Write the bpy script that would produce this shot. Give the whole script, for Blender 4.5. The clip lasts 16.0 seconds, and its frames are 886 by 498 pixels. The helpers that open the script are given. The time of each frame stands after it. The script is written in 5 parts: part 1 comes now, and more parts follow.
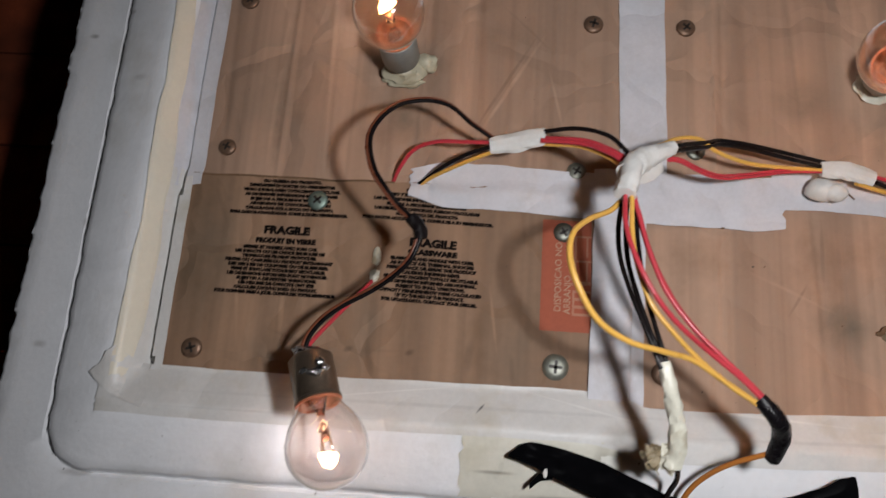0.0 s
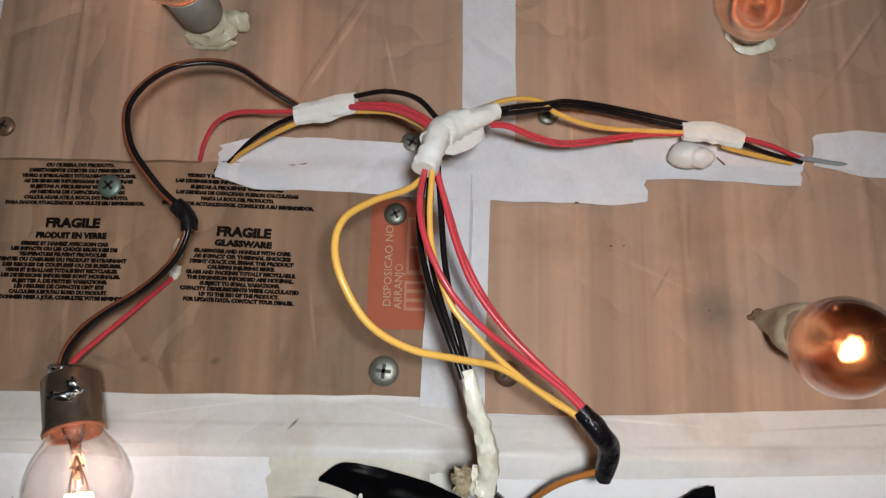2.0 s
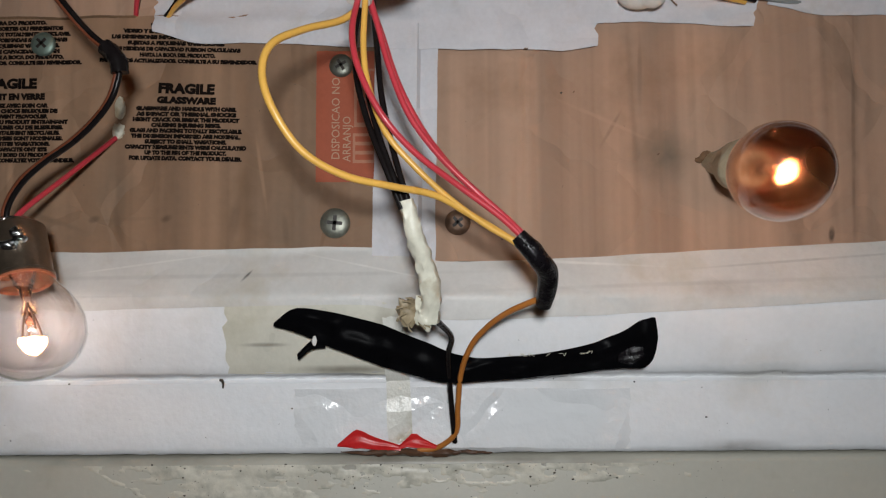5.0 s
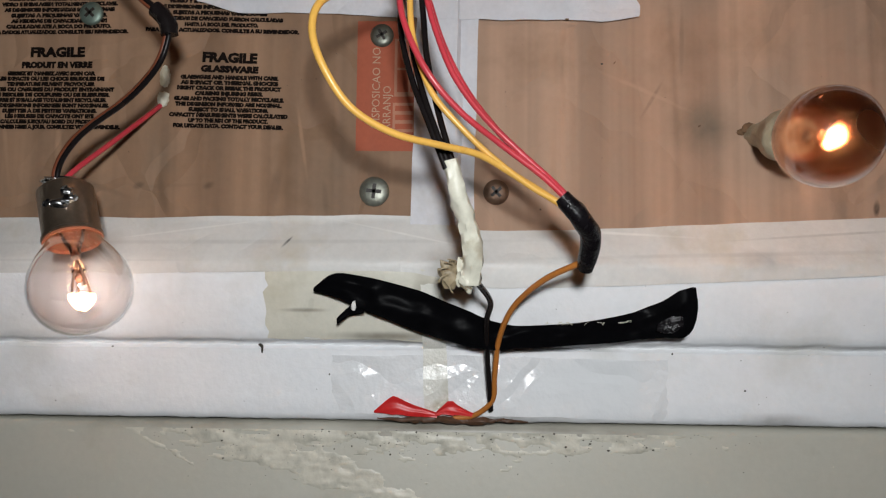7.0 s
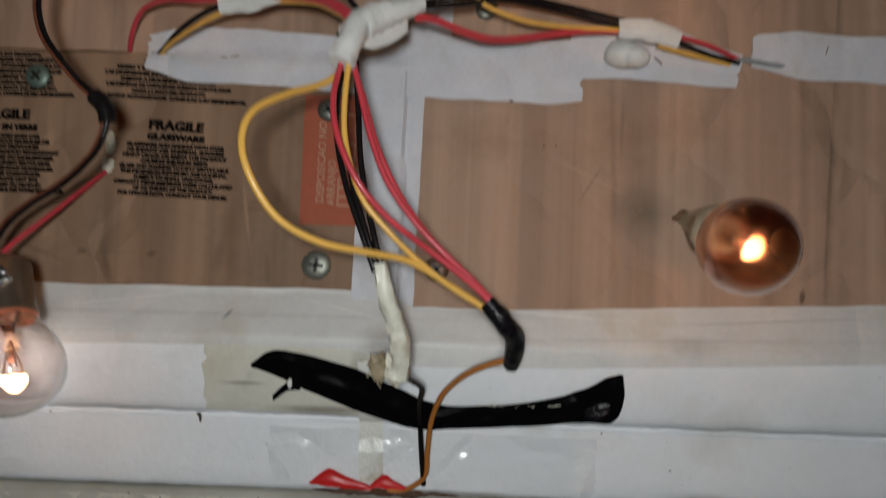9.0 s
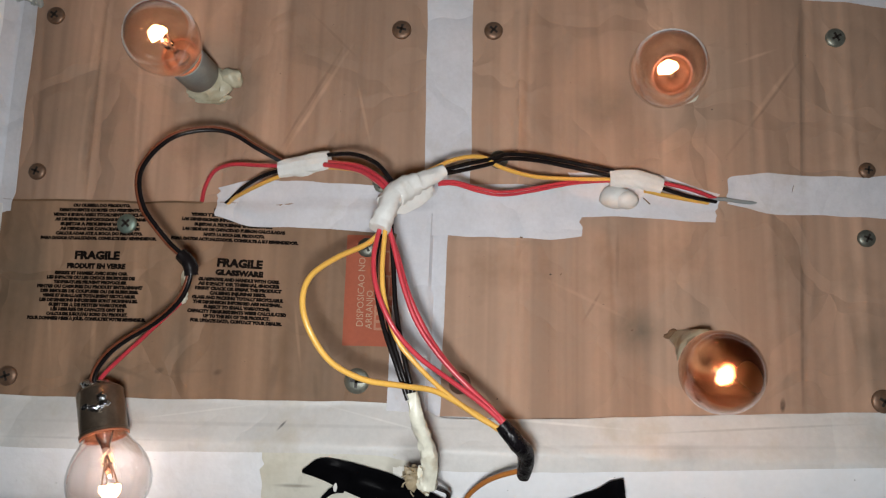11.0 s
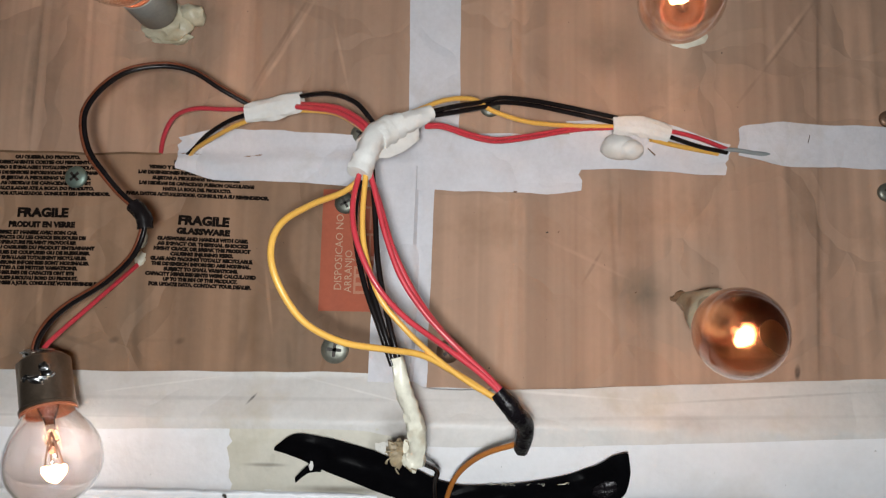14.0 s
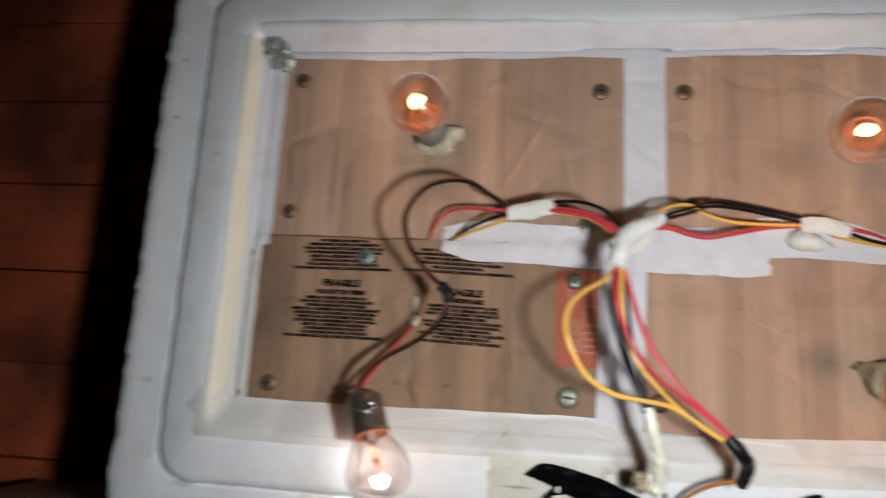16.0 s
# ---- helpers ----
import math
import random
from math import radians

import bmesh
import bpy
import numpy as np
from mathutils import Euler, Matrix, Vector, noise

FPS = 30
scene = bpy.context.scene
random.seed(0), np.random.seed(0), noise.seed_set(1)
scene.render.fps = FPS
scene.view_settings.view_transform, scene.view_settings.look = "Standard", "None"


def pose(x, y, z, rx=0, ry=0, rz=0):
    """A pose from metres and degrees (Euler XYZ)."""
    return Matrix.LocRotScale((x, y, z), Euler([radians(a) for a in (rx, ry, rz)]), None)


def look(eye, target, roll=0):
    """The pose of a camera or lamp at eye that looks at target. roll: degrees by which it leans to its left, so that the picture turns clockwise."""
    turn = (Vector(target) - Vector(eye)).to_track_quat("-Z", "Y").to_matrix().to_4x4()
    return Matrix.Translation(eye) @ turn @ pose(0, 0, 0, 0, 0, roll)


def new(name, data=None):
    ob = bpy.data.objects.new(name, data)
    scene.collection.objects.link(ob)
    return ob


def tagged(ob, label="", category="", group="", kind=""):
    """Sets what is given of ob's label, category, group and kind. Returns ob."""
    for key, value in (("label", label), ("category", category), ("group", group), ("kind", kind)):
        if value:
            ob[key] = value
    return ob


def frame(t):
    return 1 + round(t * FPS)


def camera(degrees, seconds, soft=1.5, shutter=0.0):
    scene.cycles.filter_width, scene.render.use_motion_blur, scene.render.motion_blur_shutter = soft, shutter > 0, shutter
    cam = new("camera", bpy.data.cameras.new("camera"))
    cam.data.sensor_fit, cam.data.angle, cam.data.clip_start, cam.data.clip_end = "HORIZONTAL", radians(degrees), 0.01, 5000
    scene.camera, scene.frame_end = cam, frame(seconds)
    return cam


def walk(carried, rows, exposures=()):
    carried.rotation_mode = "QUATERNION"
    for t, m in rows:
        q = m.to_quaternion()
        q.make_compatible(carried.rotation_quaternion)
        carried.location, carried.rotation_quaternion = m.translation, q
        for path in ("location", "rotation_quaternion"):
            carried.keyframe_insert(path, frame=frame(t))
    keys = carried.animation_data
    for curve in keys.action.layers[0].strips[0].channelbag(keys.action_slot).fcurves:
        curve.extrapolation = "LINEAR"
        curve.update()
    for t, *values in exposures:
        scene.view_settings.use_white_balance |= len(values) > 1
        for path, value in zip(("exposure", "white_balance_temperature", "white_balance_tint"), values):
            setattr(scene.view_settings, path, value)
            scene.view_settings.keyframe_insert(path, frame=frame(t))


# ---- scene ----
cam = camera(66.58, 16.0, soft=1.2, shutter=0.4)
PATH = [
    (0, (-0.02895, -0.25737, 0.05422), (-0.04703, 0.03351, 0.12536), 4.10),
    (0.2, (-0.01913, -0.25596, 0.06071), (-0.04110, 0.03453, 0.13238), 3.87),
    (0.5, (-0.01717, -0.25015, 0.06335), (-0.02696, 0.03974, 0.13993), 3.81),
    (0.7, (-0.00426, -0.25313, 0.08022), (-0.01446, 0.03882, 0.14850), 2.62),
    (1, (-0.00432, -0.24259, 0.07481), (-0.00909, 0.04734, 0.15172), 2.37),
    (1.2, (0.00357, -0.23933, 0.07468), (-0.00318, 0.05311, 0.14126), 2.02),
    (1.5, (0.01271, -0.23125, 0.06965), (0.00084, 0.06275, 0.12816), 1.07),
    (1.7, (0.01755, -0.22103, 0.07454), (0.01950, 0.07364, 0.13077), 1.12),
    (2, (0.02244, -0.22151, 0.06928), (0.01648, 0.07230, 0.12964), 1.48),
    (2.2, (0.02244, -0.22490, 0.06717), (0.02349, 0.06962, 0.12424), 1.89),
    (2.5, (0.01991, -0.24128, 0.06701), (0.01941, 0.05311, 0.12474), 1.06),
    (2.7, (0.02020, -0.25855, 0.06281), (0.02372, 0.03529, 0.12316), 0.72),
    (3, (0.02579, -0.26404, 0.05137), (0.03528, 0.03022, 0.10900), 0.06),
    (3.2, (0.02563, -0.26978, 0.05490), (0.03396, 0.02478, 0.11117), -0.54),
    (3.5, (0.03071, -0.25758, 0.05371), (0.04258, 0.03755, 0.10624), -0.45),
    (3.7, (0.03039, -0.25217, 0.06078), (0.04008, 0.04611, 0.09139), 0.15),
    (4, (0.02979, -0.24380, 0.05634), (0.03655, 0.05418, 0.09048), 0.07),
    (4.2, (0.03222, -0.22767, 0.05003), (0.03316, 0.07118, 0.07626), -0.68),
    (4.5, (0.03952, -0.21727, 0.05242), (0.03801, 0.08213, 0.07133), -0.68),
    (4.7, (0.03508, -0.22306, 0.05717), (0.03738, 0.07611, 0.07925), -0.17),
    (5, (0.03453, -0.21862, 0.04975), (0.03485, 0.08059, 0.07140), -0.37),
    (5.2, (0.02444, -0.21998, 0.05022), (0.03432, 0.07934, 0.06789), -0.09),
    (7.3, (0.02947, -0.21803, 0.03899), (0.01915, 0.08103, 0.06031), 0.58),
    (7.5, (0.02813, -0.21600, 0.03875), (0.02882, 0.08392, 0.04592), 0.41),
    (7.8, (0.03168, -0.21307, 0.03946), (0.03291, 0.08691, 0.04268), 1.21),
    (8, (0.03198, -0.20906, 0.02417), (0.03564, 0.09087, 0.02955), 1.06),
    (8.2, (0.03638, -0.20048, 0.03145), (0.02956, 0.09931, 0.02250), 0.50),
    (8.5, (0.04016, -0.20772, 0.02935), (0.04266, 0.09215, 0.03788), -0.00),
    (8.7, (0.04518, -0.21327, 0.04948), (0.04217, 0.08672, 0.05016), 0.83),
    (9, (0.04179, -0.22441, 0.06786), (0.04143, 0.07507, 0.08542), 2.15),
    (9.2, (0.04314, -0.23679, 0.08443), (0.04013, 0.06281, 0.09954), 2.50),
    (9.5, (0.04610, -0.25463, 0.08409), (0.03383, 0.04316, 0.11834), 1.77),
    (9.7, (0.04215, -0.26493, 0.08564), (0.02779, 0.03231, 0.12367), 2.08),
    (11.8, (0.04405, -0.26431, 0.08716), (0.03626, 0.03155, 0.13623), 0.37),
    (12, (0.03964, -0.25965, 0.08785), (0.03550, 0.03616, 0.13767), 0.52),
    (12.2, (0.03500, -0.26091, 0.09058), (0.03182, 0.03539, 0.13740), 0.81),
    (12.5, (0.02851, -0.26062, 0.08540), (0.02446, 0.03563, 0.13248), 1.87),
    (12.7, (0.02657, -0.26167, 0.08801), (0.02315, 0.03544, 0.12941), 2.36),
    (13, (0.02640, -0.25539, 0.08334), (0.02062, 0.04120, 0.12808), 2.38),
    (13.2, (0.02956, -0.25544, 0.09217), (0.02694, 0.04251, 0.12712), 1.87),
    (13.5, (0.03573, -0.24928, 0.08584), (0.03018, 0.04730, 0.13067), 1.62),
    (13.7, (0.03434, -0.24532, 0.08481), (0.03542, 0.05217, 0.12352), 1.71),
    (14, (0.04020, -0.23970, 0.08045), (0.03622, 0.05797, 0.11759), 1.18),
    (14.2, (0.03255, -0.24691, 0.07852), (0.03768, 0.05001, 0.12113), 2.07),
    (14.5, (0.01932, -0.27071, 0.07806), (0.01054, 0.02650, 0.11794), 2.52),
    (14.7, (0.01072, -0.28327, 0.07606), (0.00094, 0.01388, 0.11610), 3.21),
    (15, (0.01221, -0.29106, 0.07299), (-0.00295, 0.00503, 0.11881), 2.73),
    (15.2, (0.01099, -0.28944, 0.07646), (-0.00074, 0.00689, 0.12170), 2.69),
    (15.5, (0.00498, -0.29494, 0.07924), (-0.01152, -0.00000, 0.13157), 1.96),
    (15.7, (0.00129, -0.29656, 0.08592), (-0.01176, -0.00124, 0.13709), 1.47),
    (16, (-0.01536, -0.31082, 0.08055), (-0.05716, -0.01889, 0.13560), 3.51),
]
EXPOSURE = [(0, -0.16), (0.5, 0.1), (1, 0.1), (1.5, 0.12), (2, 0.0), (3, -0.06), (3.5, 0.0), (4, -0.14), (4.5, -0.32), (5, -0.36), (5.2, -0.34),
            (7.3, -0.14), (7.5, -0.16), (8, -0.2), (8.2, -0.38), (8.5, -0.58), (9, -0.76), (9.5, -0.34), (9.7, -0.2), (11.8, 0.0), (13, 0.04), (14, 0.04), (14.5, -0.06), (15.5, 0.0), (16, 0.18)]
BALANCE = {0: (6550, 14), 8: (6500, 7), 8.5: (6550, 3), 9: (6500, 8), 9.5: (7000, 13), 9.7: (6550, 12)}
walk(cam, [(t, look(eye, target, roll)) for t, eye, target, roll in PATH], [(t, stops, *BALANCE.get(t, (6500, 10))) for t, stops in EXPOSURE])

# ---- light: a dark room, one small white torch, four glowing bulbs ----
world = bpy.data.worlds.new("dim_room")
scene.world = world
world.use_nodes = True
world.node_tree.nodes["Background"].inputs[0].default_value = (0.75, 0.85, 1.0, 1)
world.node_tree.nodes["Background"].inputs[1].default_value = 0.02
torch = new("torch", bpy.data.lights.new("torch", "SPOT"))
torch.data.energy, torch.data.color, torch.data.shadow_soft_size = 2.42, (0.95, 0.98, 1.0), 0.010
torch.data.spot_size, torch.data.spot_blend = radians(128), 0.7
torch.matrix_world = look((0.038, -0.266, 0.070), (0.034, 0.0, 0.096))
BULB_WATTS = 0.023
WARM = (1.0, 0.38, 0.18)

MM = 0.001
rng = random.Random(7)


def vec(p):
    return Vector((p[0] * MM, p[1] * MM, p[2] * MM))


# ---- materials ----
def material(name, colour, rough=0.6, metal=0.0, spread=0.12, scale=60.0, fine=900.0, bump=0.15, stretch=(1, 1, 1),
             stain=None, stain_scale=14.0, stain_from=0.55, stain_amount=0.6, coat=0.0, spec=0.4, per_object=0.0, veins=0.0, folds=0.0, smudges=(), bands=0.0, streaks=0.0, wear_shade=(), folds_scale=26):
    """A procedural surface: base colour varied at two scales, stains, grain bump. Sizes come from object space in metres."""
    m = bpy.data.materials.new(name)
    m.use_nodes = True
    nt = m.node_tree
    b = nt.nodes["Principled BSDF"]
    tc = nt.nodes.new("ShaderNodeTexCoord")
    mp = nt.nodes.new("ShaderNodeMapping")
    mp.inputs["Scale"].default_value = stretch
    nt.links.new(tc.outputs["Object"], mp.inputs[0])

    def noise_tex(sc, detail, vector):
        n = nt.nodes.new("ShaderNodeTexNoise")
        n.inputs["Scale"].default_value = sc
        n.inputs["Detail"].default_value = detail
        n.inputs["Roughness"].default_value = 0.6
        nt.links.new(vector, n.inputs["Vector"])
        return n

    big = noise_tex(scale, 2.5, mp.outputs[0])
    small = noise_tex(fine, 3, tc.outputs["Object"])
    mixf = nt.nodes.new("ShaderNodeMath")
    mixf.operation = "MULTIPLY_ADD"
    mixf.inputs[1].default_value = 0.4
    nt.links.new(small.outputs[0], mixf.inputs[0])
    half = nt.nodes.new("ShaderNodeMath")
    half.operation = "MULTIPLY"
    half.inputs[1].default_value = 0.6
    nt.links.new(big.outputs[0], half.inputs[0])
    nt.links.new(half.outputs[0], mixf.inputs[2])
    ramp = nt.nodes.new("ShaderNodeValToRGB")
    ramp.color_ramp.elements[0].position, ramp.color_ramp.elements[1].position = 0.3, 0.7
    ramp.color_ramp.elements[0].color = (*[c * (1 - spread) for c in colour], 1)
    ramp.color_ramp.elements[1].color = (*[min(1, c * (1 + spread)) for c in colour], 1)
    nt.links.new(mixf.outputs[0], ramp.inputs[0])
    last = ramp.outputs[0]
    if stain:
        st = noise_tex(stain_scale, 5, tc.outputs["Object"])
        sr = nt.nodes.new("ShaderNodeValToRGB")
        sr.color_ramp.elements[0].position, sr.color_ramp.elements[1].position = stain_from, stain_from + 0.16
        sr.color_ramp.elements[0].color = (0, 0, 0, 1)
        sr.color_ramp.elements[1].color = (stain_amount,) * 3 + (1,)
        nt.links.new(st.outputs[0], sr.inputs[0])
        mx = nt.nodes.new("ShaderNodeMix")
        mx.data_type = "RGBA"
        mx.inputs["B"].default_value = (*stain, 1)
        nt.links.new(sr.outputs[0], mx.inputs["Factor"])
        nt.links.new(last, mx.inputs["A"])
        last = mx.outputs["Result"]
    if veins:
        # thin vertical crease marks, darker and lighter than the paper
        vm = nt.nodes.new("ShaderNodeMapping")
        vm.inputs["Scale"].default_value = (1, 0, 0.006)
        nt.links.new(tc.outputs["Object"], vm.inputs[0])
        for at, tone in ((0.50, 0.62), (0.58, 1.22)):
            vn = noise_tex(40 if at == 0.5 else 31, 1.0, vm.outputs[0])
            vr = nt.nodes.new("ShaderNodeValToRGB")
            e = vr.color_ramp.elements
            e[0].position, e[0].color = at - 0.03, (0, 0, 0, 1)
            e[1].position, e[1].color = at, (veins,) * 3 + (1,)
            e.new(at + 0.03).color = (0, 0, 0, 1)
            nt.links.new(vn.outputs[0], vr.inputs[0])
            mx = nt.nodes.new("ShaderNodeMix")
            mx.data_type = "RGBA"
            mx.inputs["B"].default_value = (*[c * tone for c in colour], 1)
            nt.links.new(vr.outputs[0], mx.inputs["Factor"])
            nt.links.new(last, mx.inputs["A"])
            last = mx.outputs["Result"]
    # crushed flutes, sheen and tone put into the colour: broad firm-edged bands and fine streaks that run up the sheet
    for amount, sc, detail, edge, lean in ((bands, 30, 1.0, 0.06, 0.02), (streaks, 150, 2.5, 0.14, 0.012)):
        if amount:
            bm_map = nt.nodes.new("ShaderNodeMapping")
            bm_map.inputs["Scale"].default_value = (1, 0, lean)
            nt.links.new(tc.outputs["Object"], bm_map.inputs[0])
            bn = noise_tex(sc, detail, bm_map.outputs[0])
            br = nt.nodes.new("ShaderNodeMapRange")
            br.interpolation_type = "SMOOTHSTEP"
            br.inputs["From Min"].default_value, br.inputs["From Max"].default_value = 0.5 - edge, 0.5 + edge
            br.inputs["To Min"].default_value, br.inputs["To Max"].default_value = 1 - amount, 1 + amount * 0.6
            nt.links.new(bn.outputs[0], br.inputs["Value"])
            mx = nt.nodes.new("ShaderNodeMix")
            mx.data_type, mx.blend_type = "RGBA", "MULTIPLY"
            mx.inputs["Factor"].default_value = 1.0
            nt.links.new(last, mx.inputs["A"])
            nt.links.new(br.outputs[0], mx.inputs["B"])
            last = mx.outputs["Result"]
    # rubbed creases and scratches, crease light and shade as tone: middle, half length, half width (mm), angle, tone,
    # strength
    for sx, sz, half_long, half_wide, angle, tone, amount in wear_shade:
        sm = nt.nodes.new("ShaderNodeMapping")
        sm.vector_type = "TEXTURE"
        sm.inputs["Location"].default_value = (sx * 0.001, 0, sz * 0.001)
        sm.inputs["Rotation"].default_value = (0, -math.radians(angle), 0)
        sm.inputs["Scale"].default_value = (half_long * 0.001, 1, half_wide * 0.001)
        nt.links.new(tc.outputs["Object"], sm.inputs[0])
        ln = nt.nodes.new("ShaderNodeVectorMath")
        ln.operation = "LENGTH"
        nt.links.new(sm.outputs[0], ln.inputs[0])
        fall = nt.nodes.new("ShaderNodeMapRange")
        fall.interpolation_type = "SMOOTHSTEP"
        fall.inputs["From Min"].default_value, fall.inputs["From Max"].default_value = 0.25, 1.0
        fall.inputs["To Min"].default_value, fall.inputs["To Max"].default_value = amount * 1.5, 0.0
        nt.links.new(ln.outputs["Value"], fall.inputs["Value"])
        worn = noise_tex(160, 2, tc.outputs["Object"])
        mul = nt.nodes.new("ShaderNodeMath")
        mul.operation, mul.use_clamp = "MULTIPLY", True
        nt.links.new(fall.outputs[0], mul.inputs[0])
        nt.links.new(worn.outputs[0], mul.inputs[1])
        mx = nt.nodes.new("ShaderNodeMix")
        mx.data_type = "RGBA"
        mx.inputs["B"].default_value = (*[c * tone for c in colour], 1)
        nt.links.new(mul.outputs[0], mx.inputs["Factor"])
        nt.links.new(last, mx.inputs["A"])
        last = mx.outputs["Result"]
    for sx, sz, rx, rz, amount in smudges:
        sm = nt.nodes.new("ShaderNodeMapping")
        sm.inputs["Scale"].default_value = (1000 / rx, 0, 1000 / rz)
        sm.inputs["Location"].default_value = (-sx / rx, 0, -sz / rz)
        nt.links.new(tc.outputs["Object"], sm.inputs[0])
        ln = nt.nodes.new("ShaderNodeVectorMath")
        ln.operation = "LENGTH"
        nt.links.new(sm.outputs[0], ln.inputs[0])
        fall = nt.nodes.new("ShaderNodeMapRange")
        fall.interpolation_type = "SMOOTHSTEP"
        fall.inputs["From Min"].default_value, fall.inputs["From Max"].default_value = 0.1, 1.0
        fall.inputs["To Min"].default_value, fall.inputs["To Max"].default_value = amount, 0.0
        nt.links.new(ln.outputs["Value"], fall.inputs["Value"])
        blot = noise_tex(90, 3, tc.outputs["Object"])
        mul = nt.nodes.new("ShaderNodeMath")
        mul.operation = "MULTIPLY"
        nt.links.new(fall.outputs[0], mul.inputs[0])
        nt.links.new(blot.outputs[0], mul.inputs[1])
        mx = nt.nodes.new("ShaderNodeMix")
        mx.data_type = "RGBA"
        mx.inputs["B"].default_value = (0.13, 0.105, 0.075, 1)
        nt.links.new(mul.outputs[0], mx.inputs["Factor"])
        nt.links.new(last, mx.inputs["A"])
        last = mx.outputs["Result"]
    if per_object:
        info = nt.nodes.new("ShaderNodeObjectInfo")
        hs = nt.nodes.new("ShaderNodeHueSaturation")
        ra = nt.nodes.new("ShaderNodeMapRange")
        ra.inputs["To Min"].default_value, ra.inputs["To Max"].default_value = 1 - per_object, 1 + per_object
        nt.links.new(info.outputs["Random"], ra.inputs["Value"])
        nt.links.new(ra.outputs[0], hs.inputs["Value"])
        nt.links.new(last, hs.inputs["Color"])
        last = hs.outputs[0]
    nt.links.new(last, b.inputs["Base Color"])
    b.inputs["Metallic"].default_value = metal
    b.inputs["Specular IOR Level"].default_value = spec
    b.inputs["Coat Weight"].default_value = coat
    rr = nt.nodes.new("ShaderNodeMapRange")
    rr.inputs["To Min"].default_value, rr.inputs["To Max"].default_value = max(0.02, rough - 0.12), min(1, rough + 0.12)
    nt.links.new(big.outputs[0], rr.inputs["Value"])
    nt.links.new(rr.outputs[0], b.inputs["Roughness"])
    if bump:
        bp = nt.nodes.new("ShaderNodeBump")
        bp.inputs["Strength"].default_value = bump
        bp.inputs["Distance"].default_value = 0.0008
        nt.links.new(mixf.outputs[0], bp.inputs["Height"])
        nt.links.new(bp.outputs[0], b.inputs["Normal"])
        if folds:
            warp = noise_tex(30, 2, tc.outputs["Object"])
            add = nt.nodes.new("ShaderNodeMix")
            add.data_type = "RGBA"
            add.inputs["Factor"].default_value = 0.03
            nt.links.new(tc.outputs["Object"], add.inputs["A"])
            nt.links.new(warp.outputs["Color"], add.inputs["B"])
            vo = nt.nodes.new("ShaderNodeTexVoronoi")
            vo.feature = "DISTANCE_TO_EDGE"
            vo.inputs["Scale"].default_value = folds_scale
            nt.links.new(add.outputs["Result"], vo.inputs["Vector"])
            vr2 = nt.nodes.new("ShaderNodeMapRange")
            vr2.inputs["From Max"].default_value = 0.12
            nt.links.new(vo.outputs["Distance"], vr2.inputs["Value"])
            b2 = nt.nodes.new("ShaderNodeBump")
            b2.inputs["Strength"].default_value = folds
            b2.inputs["Distance"].default_value = 0.0015
            nt.links.new(vr2.outputs[0], b2.inputs["Height"])
            nt.links.new(bp.outputs[0], b2.inputs["Normal"])
            nt.links.new(b2.outputs[0], b.inputs["Normal"])
    return m


FOAM = material("white_foam", (0.80, 0.81, 0.825), 0.75, spread=0.05, scale=45, fine=420, bump=0.5,
                stain=(0.60, 0.58, 0.53), stain_scale=24, stain_from=0.54, stain_amount=0.45,
                smudges=((-203, 236, 2.5, 1.6, 1.3), (-204, 204, 3, 1.6, 1.0), (-186, 214, 2, 1.5, 0.9), (-176, 182, 5, 2, 0.5), (-190, 120, 3, 3, 0.6), (-200, 70, 4, 2, 0.8), (-176, 24, 8, 2, 0.9), (22, 12, 8, 15, 0.7), (30, 2, 46, 3.5, 1.1), (14, 26, 32, 2.2, 1.0), (128, 2, 20, 3, 0.7), (-60, 25.5, 40, 1.6, 0.6), (26, 44, 12, 8, 0.6), (150, 25, 60, 1.6, 0.5)))
